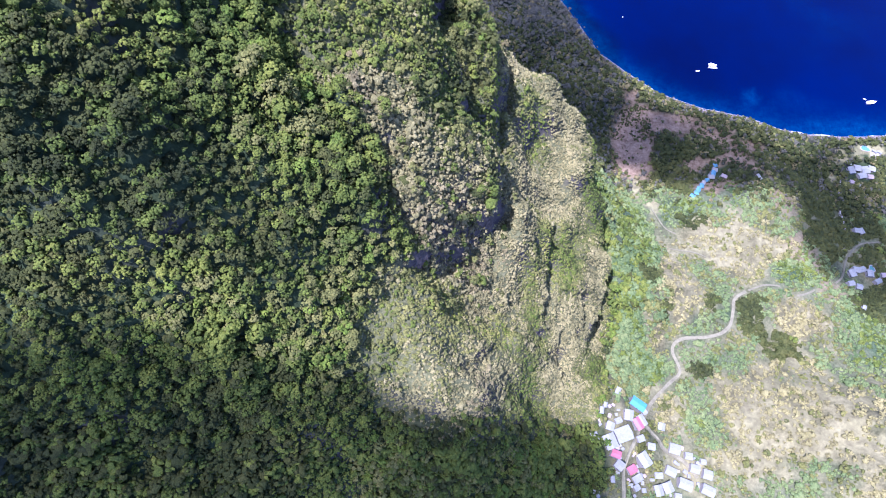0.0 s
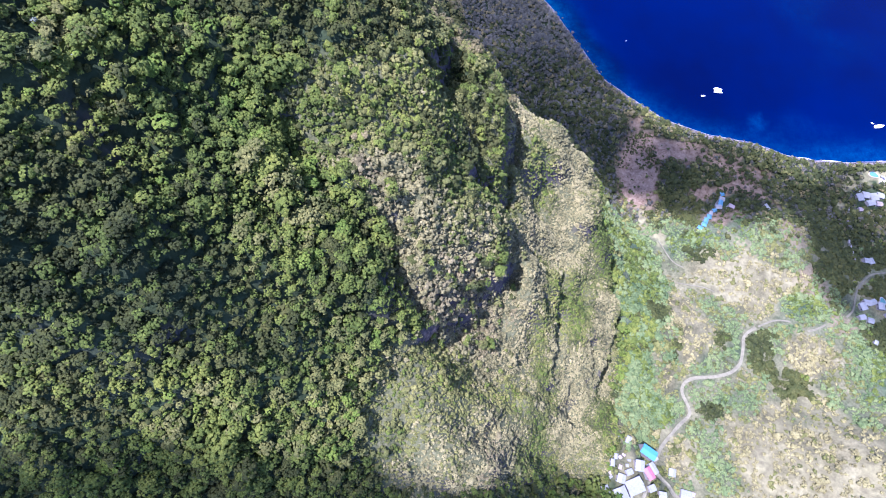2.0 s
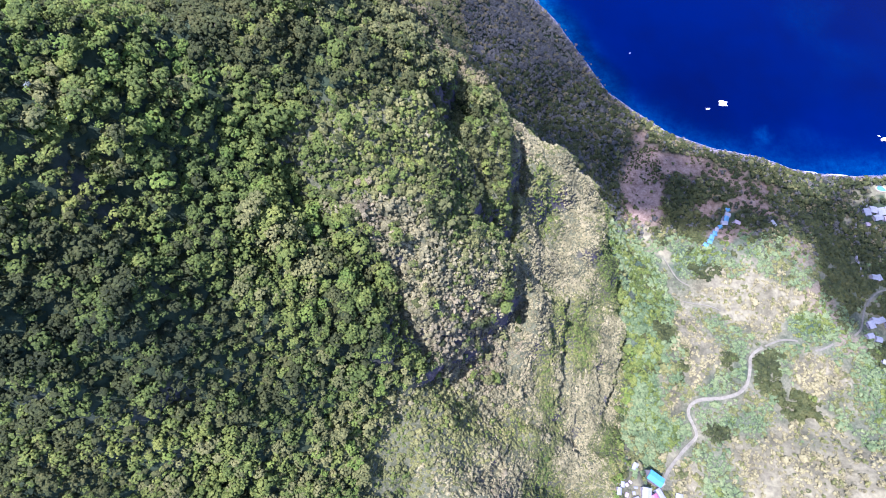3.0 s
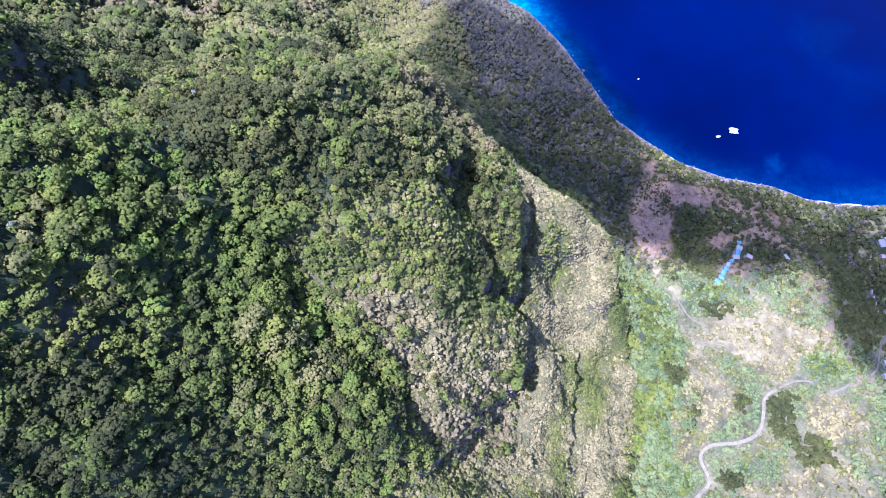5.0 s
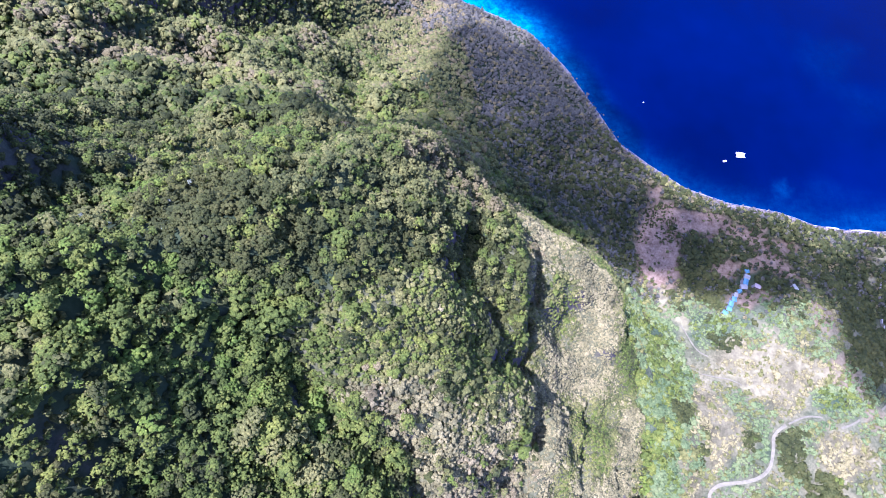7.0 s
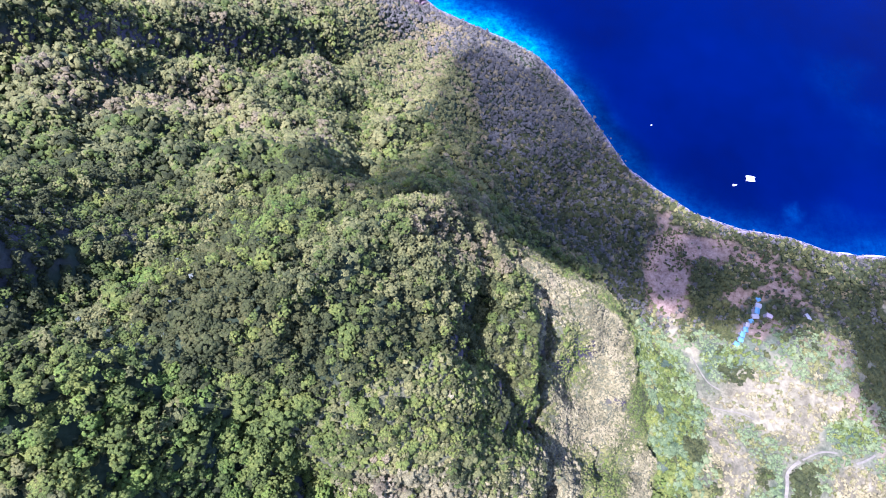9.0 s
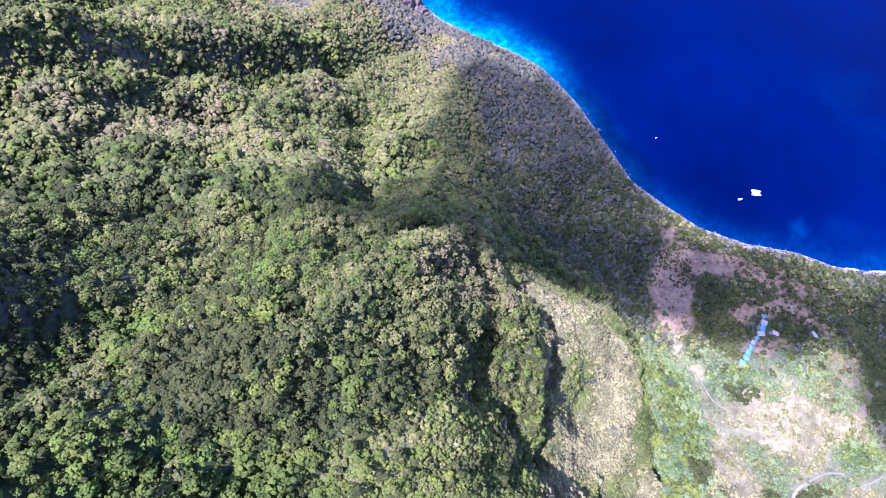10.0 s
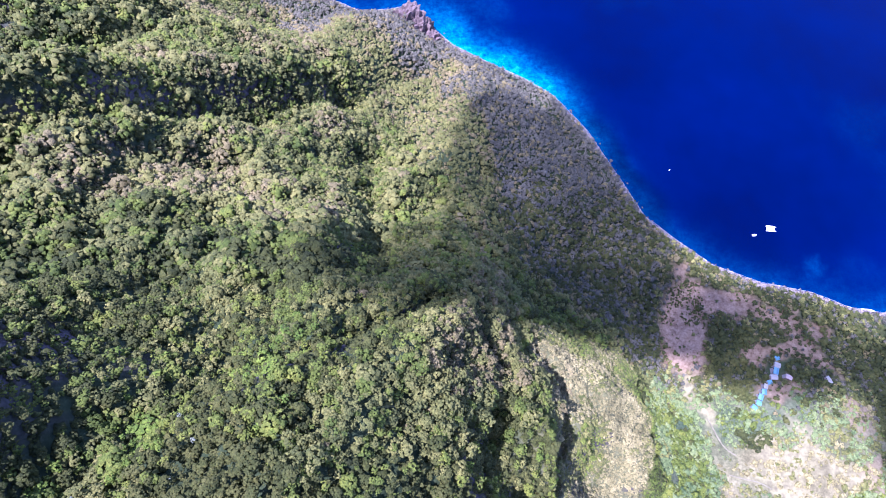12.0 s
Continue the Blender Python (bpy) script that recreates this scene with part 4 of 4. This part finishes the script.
HOTEL = [
    (463, 297, 7.0, 8.0, 5, "l"), (470, 300, 7.5, 7.0, -8, "l"), (478, 298, 9.0, 8.5, 8, "l"), (486, 300, 7.0, 6.0, -15, "l"), (473, 291, 9.0, 6.0, 12, "l"), (482, 290, 6.0, 5.0, -5, "p"),
    (462, 306, 5.0, 4.5, -10, "w"), (460, 283, 5.0, 4.0, -5, "p"), (466, 279, 4.0, 3.4, 20, "w"), (441, 222, 6.0, 5.0, -10, "l"), (446, 222, 5.0, 6.0, 15, "l"),
]
HOUSES_EAST = [
    (410, 171, 6.0, 7.0, 15, "l"), (416, 175, 6.5, 5.5, -10, "l"), (423, 176, 6.0, 5.0, 20, "w"), (430, 172, 6.0, 6.5, -10, "l"), (434, 164, 6.5, 4.5, 25, "w"), (443, 171, 4.5, 4.5, 0, "p"),
    (404, 160, 6.0, 4.5, 10, "l"), (411, 157, 5.5, 5.0, -15, "g"), (407, 136, 3.2, 3.8, -30, "w"),
]
for spec in HOTEL + HOUSES_EAST:
    house(*spec, 2.9, "beach hotel buildings")


def basin(w, d, bottom, top, inner=0.0, lobes=0.12):
    """A bean-shaped slab, or a rim when an inner share is given."""
    bm, n = bmesh.new(), 28
    def ring(f, z):
        pts = [(2 * math.pi * k / n, 1 + lobes * math.cos(3 * (2 * math.pi * k / n) + 0.6)) for k in range(n)]
        return [bm.verts.new((w / 2 * f * g_ * math.cos(a), d / 2 * f * g_ * math.sin(a), z)) for a, g_ in pts]
    outer_low, outer_top = ring(1, bottom), ring(1, top)
    loops = [outer_low, outer_top] + ([ring(inner, top), ring(inner, bottom)] if inner else [])
    for a, b_ in zip(loops, loops[1:]):
        for k in range(n):
            bm.faces.new((a[k], a[(k + 1) % n], b_[(k + 1) % n], b_[k]))
    if not inner:
        bm.faces.new(outer_top)
    bmesh.ops.recalc_face_normals(bm, faces=bm.faces[:])
    return bm


def pool(x, y, w, d, turn):
    z = max(ground_z(x + i * w / 2, y + j * d / 2) for i in (-1, 1) for j in (-1, 1)) + 0.2
    p = thing("swimming_pool", pose(x, y, z, 0, 0, turn), "green-blue bean-shaped pool with a pale rim", "pool", "hotel pools")
    part("water", basin(w * 0.88, d * 0.88, -2.0, 0.05), POOL, p, "still green-blue water")
    part("rim", basin(w * 1.08, d * 1.08, -2.0, 0.2, 0.8), PAVING, p)


pool(486, 325, 11.0, 7.0, -20)
pool(436, 178, 6.0, 7.5, -15)
terrace = thing("terrace", pose(497, 319, ground_z(497, 319) + 0.3, 0, 0, -10), "pale paved terrace beside the hotel pool", "terrace")
part("slab", box(12.0, 10.0, 2.0, (0, 0, -1.8), 0.06), PAVING, terrace)
for k in range(4):
    part("parasol", box(2.4, 2.4, 0.25, (-4 + 2.7 * k, 2.5 - 1.1 * (k % 2), 2.1), 0.1), ROOF["w"], terrace, "white square parasol")
    part("post", box(0.1, 0.1, 2.0, (-4 + 2.7 * k, 2.5 - 1.1 * (k % 2), 0.15)), STEEL, terrace)


def garden_wall(line):
    w = thing("boundary_wall", pose(line[0][0], line[0][1], ground_z(*line[0])), "long pale boundary wall between gardens and woods", "wall")
    for (ax, ay), (bx, by) in zip(line, line[1:]):
        n = max(1, int(math.hypot(bx - ax, by - ay) / 7))
        for k in range(n):
            u = (k + 0.5) / n
            x, y = ax + (bx - ax) * u, ay + (by - ay) * u
            ob = part("wall_panel", box(math.hypot(bx - ax, by - ay) / n, 0.9, 3.2, (0, 0, -1.2)), PLASTER, w)
            ob.matrix_basis = w.matrix_basis.inverted() @ pose(x, y, ground_z(x, y), 0, 0, math.degrees(math.atan2(by - ay, bx - ax)))


garden_wall([(449, 287), (440, 261), (430, 232), (424, 214)])


def hull(length, beam, depth, sharp=1.0):
    """A hull lofted from stern to bow, with a flat deck."""
    bm, rows = bmesh.new(), []
    for k in range(9):
        u = k / 8
        half = beam / 2 * (0.82 + 0.18 * math.sin(u * math.pi)) * (1 - max(0.0, u - 0.45) ** 2 * 3.2 * sharp)
        half = max(half, 0.04)
        x, sheer = (u - 0.5) * length, depth * (1 + 0.25 * u * u)
        rows.append([bm.verts.new((x, s_ * half * w, z)) for s_, w, z in ((-1, 1.0, sheer), (-1, 0.85, 0.25 * depth), (-1, 0.3, -0.3 * depth), (1, 0.3, -0.3 * depth), (1, 0.85, 0.25 * depth), (1, 1.0, sheer))])
    for a, b_ in zip(rows, rows[1:]):
        for j in range(6):
            bm.faces.new((a[j], a[(j + 1) % 6], b_[(j + 1) % 6], b_[j]))
    bm.faces.new(rows[0])
    bm.faces.new(rows[-1][::-1])
    bmesh.ops.recalc_face_normals(bm, faces=bm.faces[:])
    return bm


def moved(bm, dx, dy, dz=0.0):
    bmesh.ops.translate(bm, verts=bm.verts[:], vec=(dx, dy, dz))
    return bm


def catamaran(x, y, turn, length=11.5):
    c_ = thing("catamaran", pose(x, y, 0, 0, 0, turn), "white moored catamaran with a broad deck and cabin", "boat")
    for s_ in (-1, 1):
        part("hull", moved(hull(length, 1.9, 1.2), 0, s_ * 2.3), GELCOAT, c_)
    part("deck", box(length * 0.82, 5.2, 0.3, (-0.5, 0, 1.0), 0.1), GELCOAT, c_)
    cabin = part("cabin", box(4.8, 4.4, 1.1, (-0.6, 0, 1.3), 0.3), GELCOAT, c_)
    part("windscreen", box(0.2, 3.6, 0.6, (1.75, 0, 1.55)), DARK_GLASS, cabin, "dark tinted windscreen")
    part("hardtop", box(4.0, 4.2, 0.14, (-2.6, 0, 3.2), 0.06), GELCOAT, c_)
    for i in (-1, 1):
        part("hardtop_post", box(0.1, 0.1, 2.0, (-4.3, i * 1.9, 1.25)), STEEL, c_)
    part("cockpit", box(2.4, 3.6, 0.05, (-4.0, 0, 1.3)), TEAK, c_)


def dinghy(x, y, turn, length, label):
    d_ = thing("motor_dinghy", pose(x, y, 0, 0, 0, turn), label, "boat", "small moored boats")
    part("hull", hull(length, length * 0.42, 0.55), GELCOAT, d_)
    part("thwart", box(0.4, length * 0.36, 0.12, (0, 0, 0.56)), TEAK, d_)
    part("console", box(0.7, 0.8, 0.8, (-length * 0.1, 0, 0.55), 0.08), GELCOAT, d_)
    part("outboard_motor", box(0.5, 0.45, 0.9, (-length / 2 - 0.2, 0, 0.1), 0.1), ENGINE, d_)


def yacht(x, y, turn, length=15.0):
    s_ = thing("motor_yacht", pose(x, y, 0, 0, 0, turn), "long slim white motor yacht at anchor", "boat")
    part("hull", hull(length, 4.4, 1.3, 1.05), GELCOAT, s_)
    part("coachroof", box(5.0, 2.6, 0.5, (0.4, 0, 1.5), 0.15), GELCOAT, s_)
    part("cockpit", box(3.2, 2.2, 0.08, (-4.4, 0, 1.42)), TEAK, s_)
    part("windscreen", box(0.2, 2.2, 0.4, (3.0, 0, 1.55)), DARK_GLASS, s_)
    part("rail", box(4.0, 0.06, 0.5, (4.6, 0.9, 1.6)), STEEL, s_)


catamaran(334.5, 427.5, -6, 10.0)
dinghy(316, 420, 10, 5.0, "small white motor boat moored beside a catamaran")
yacht(514, 389, 10, 12.0)
dinghy(507, 393, -30, 3.6, "small white tender near a motor yacht")
dinghy(236, 492, 20, 2.0, "tiny white dinghy off the wooded shore")

# rocky headland standing out of the sea
CRAG = plain("brown_volcanic_rock", (0.22, 0.165, 0.14), 0.95, 0, 0.55, 0.25)
for cx, cy, rx, ry, top, seed in ((-50, 672, 19, 14, 30, 3), (-36, 662, 15, 11, 23, 8), (-64, 673, 14, 10, 19, 12), (-23, 652, 10, 8, 13, 5)):
    bm = bmesh.new()
    bmesh.ops.create_icosphere(bm, subdivisions=5, radius=1.0)
    for v in bm.verts:
        p = v.co * 1.7 + Vector((seed, seed * 2, 0))
        n = 1 + 0.28 * noise.ridged_multi_fractal(p, 0.9, 2.1, 5, 1.0, 2.0) - 0.35 + 0.25 * noise.noise(v.co * 3 + Vector((0, seed, 0)))
        v.co = Vector((v.co.x * n * rx, v.co.y * n * ry, v.co.z * n * top))
    rock_ = new("headland_rock", bpy.data.meshes.new("headland_rock"))
    bm.to_mesh(rock_.data)
    bm.free()
    rock_.data.materials.append(CRAG)
    rock_.matrix_basis = pose(cx, cy, 0)
    tagged(rock_, "jagged bare brown crag at the tip of the headland", "rock", "headland crags")

# boulders and surf along the shore
v0, f0 = ico(1)
r = np.random.default_rng(31)
p = np.array(SHORE[2:-2], float)
s_len = np.concatenate([[0], np.cumsum(np.hypot(*np.diff(p, axis=0).T))])
u = r.uniform(0, s_len[-1], 2200)
bx = np.interp(u, s_len, p[:, 0]) + r.normal(0, 3.0, len(u))
by = np.interp(u, s_len, p[:, 1]) + r.normal(0, 1.8, len(u)) - 1.0
size = np.clip(0.42 * np.exp(r.normal(0, 0.6, len(u))), 0.2, 2.0)
bz = np.maximum(land(bx, by), -0.3)
verts = (v0[None] * r.uniform(0.75, 1.25, (len(u), len(v0), 1)) * size[:, None, None] * np.array([1, 1, 0.7]) + np.stack([bx, by, bz], -1)[:, None]).reshape(-1, 3)
faces = (f0[None] + (np.arange(len(u)) * len(v0))[:, None, None]).reshape(-1, 3)
tagged(new("shore_boulders", raw_mesh("shore_boulders", verts, faces, STONE, True)), "grey and tan boulders lining the waterline", "boulders", kind="stuff")

u = np.arange(0, s_len[-1], 1.5)
fx, fy = np.interp(u, s_len, p[:, 0]), np.interp(u, s_len, p[:, 1])
for _ in range(6):
    fx[1:-1], fy[1:-1] = (fx[:-2] + 2 * fx[1:-1] + fx[2:]) / 4, (fy[:-2] + 2 * fy[1:-1] + fy[2:]) / 4
tx, ty = np.gradient(fx), np.gradient(fy)
n = np.hypot(tx, ty)
wide = np.clip(-0.55 + 0.7 * smooth(340, 420, fx) + 0.25 * smooth(200, 280, fx) + 1.8 * value_noise(u, u * 0, 7.0, 60), 0.05, 4)
mid_ = 1.2 + 0.8 * value_noise(u, u * 0, 11.0, 61)
outer = np.stack([fx - ty / n * (mid_ + wide), fy + tx / n * (mid_ + wide), 0 * u + 0.06], -1)
inner = np.stack([fx - ty / n * (mid_ - wide * 0.6), fy + tx / n * (mid_ - wide * 0.6), 0 * u + 0.1], -1)
crest_ = (outer + inner) / 2 + np.array([0, 0, 0.35])
k = np.arange(len(u) - 1)
quads = np.concatenate([np.stack([k, k + 1, len(u) + k + 1, len(u) + k], -1), np.stack([len(u) + k, len(u) + k + 1, 2 * len(u) + k + 1, 2 * len(u) + k], -1)])
tagged(new("surf", raw_mesh("surf", np.concatenate([inner, crest_, outer]), quads, FOAM)), "thin line of white surf breaking along the shore", "surf", kind="stuff")


# ---- single trees on the summit, nearest to the flight ----
def tapered(points, r0, r1, sides=6):
    """A limb tapering along its points."""
    bm, rows = bmesh.new(), []
    for k, q in enumerate(points):
        rad = r0 + (r1 - r0) * k / (len(points) - 1)
        rows.append([bm.verts.new((q[0] + rad * math.cos(a), q[1] + rad * math.sin(a), q[2])) for a in (2 * math.pi * j / sides for j in range(sides))])
    for a, b_ in zip(rows, rows[1:]):
        for j in range(sides):
            bm.faces.new((a[j], a[(j + 1) % sides], b_[(j + 1) % sides], b_[j]))
    bm.faces.new(rows[0][::-1])
    bm.faces.new(rows[-1])
    return bm


def tree(mat, word, seed):
    """A tree two metres across, scaled where it is set: trunk, limbs, crown of leaf clumps."""
    q = random.Random(seed)
    t_ = thing("tree", Matrix(), "%s broadleaf tree with a ragged crown on the summit" % word, "tree", "summit trees")
    part("trunk", tapered([(0, 0, -0.5), (0.02, 0.03, 0.1), (0.05, 0.0, 0.7)], 0.1, 0.05), BARK, t_)
    for k in range(3):
        a = k * 2.1 + q.uniform(-0.4, 0.4)
        part("limb", tapered([(0.04, 0, 0.35), (0.3 * math.cos(a), 0.3 * math.sin(a), 0.7), (0.55 * math.cos(a), 0.55 * math.sin(a), 0.95)], 0.045, 0.015, 5), BARK, t_)
    v, f = crown_shape(64, 0.24, 200 + seed)
    v = v + np.array([0, 0, 0.65])
    crown = new("crown", raw_mesh("crown", v, f, mat))
    crown.parent = t_
    return t_


MODELS = [tree(mat, word, 3 * n + k) for n, (word, mat) in enumerate(SPECIES) for k in range(2)]
spare = [True] * len(MODELS)
for xx, yy, kk, rr in zip(*SUMMIT):
    n = 2 * int(kk) + random.randrange(2)
    m = pose(xx, yy, ground_z(xx, yy), 0, 0, random.uniform(0, 360)) @ Matrix.Scale(rr, 4)
    if spare[n]:
        MODELS[n].matrix_basis, spare[n] = m, False
    else:
        copy_thing(MODELS[n], Matrix.Identity(4)).matrix_basis = m
for n, unset in enumerate(spare):
    if unset:
        xx, yy = -60.0 + 4 * n, 150.0
        MODELS[n].matrix_basis = pose(xx, yy, ground_z(xx, yy)) @ Matrix.Scale(1.6, 4)
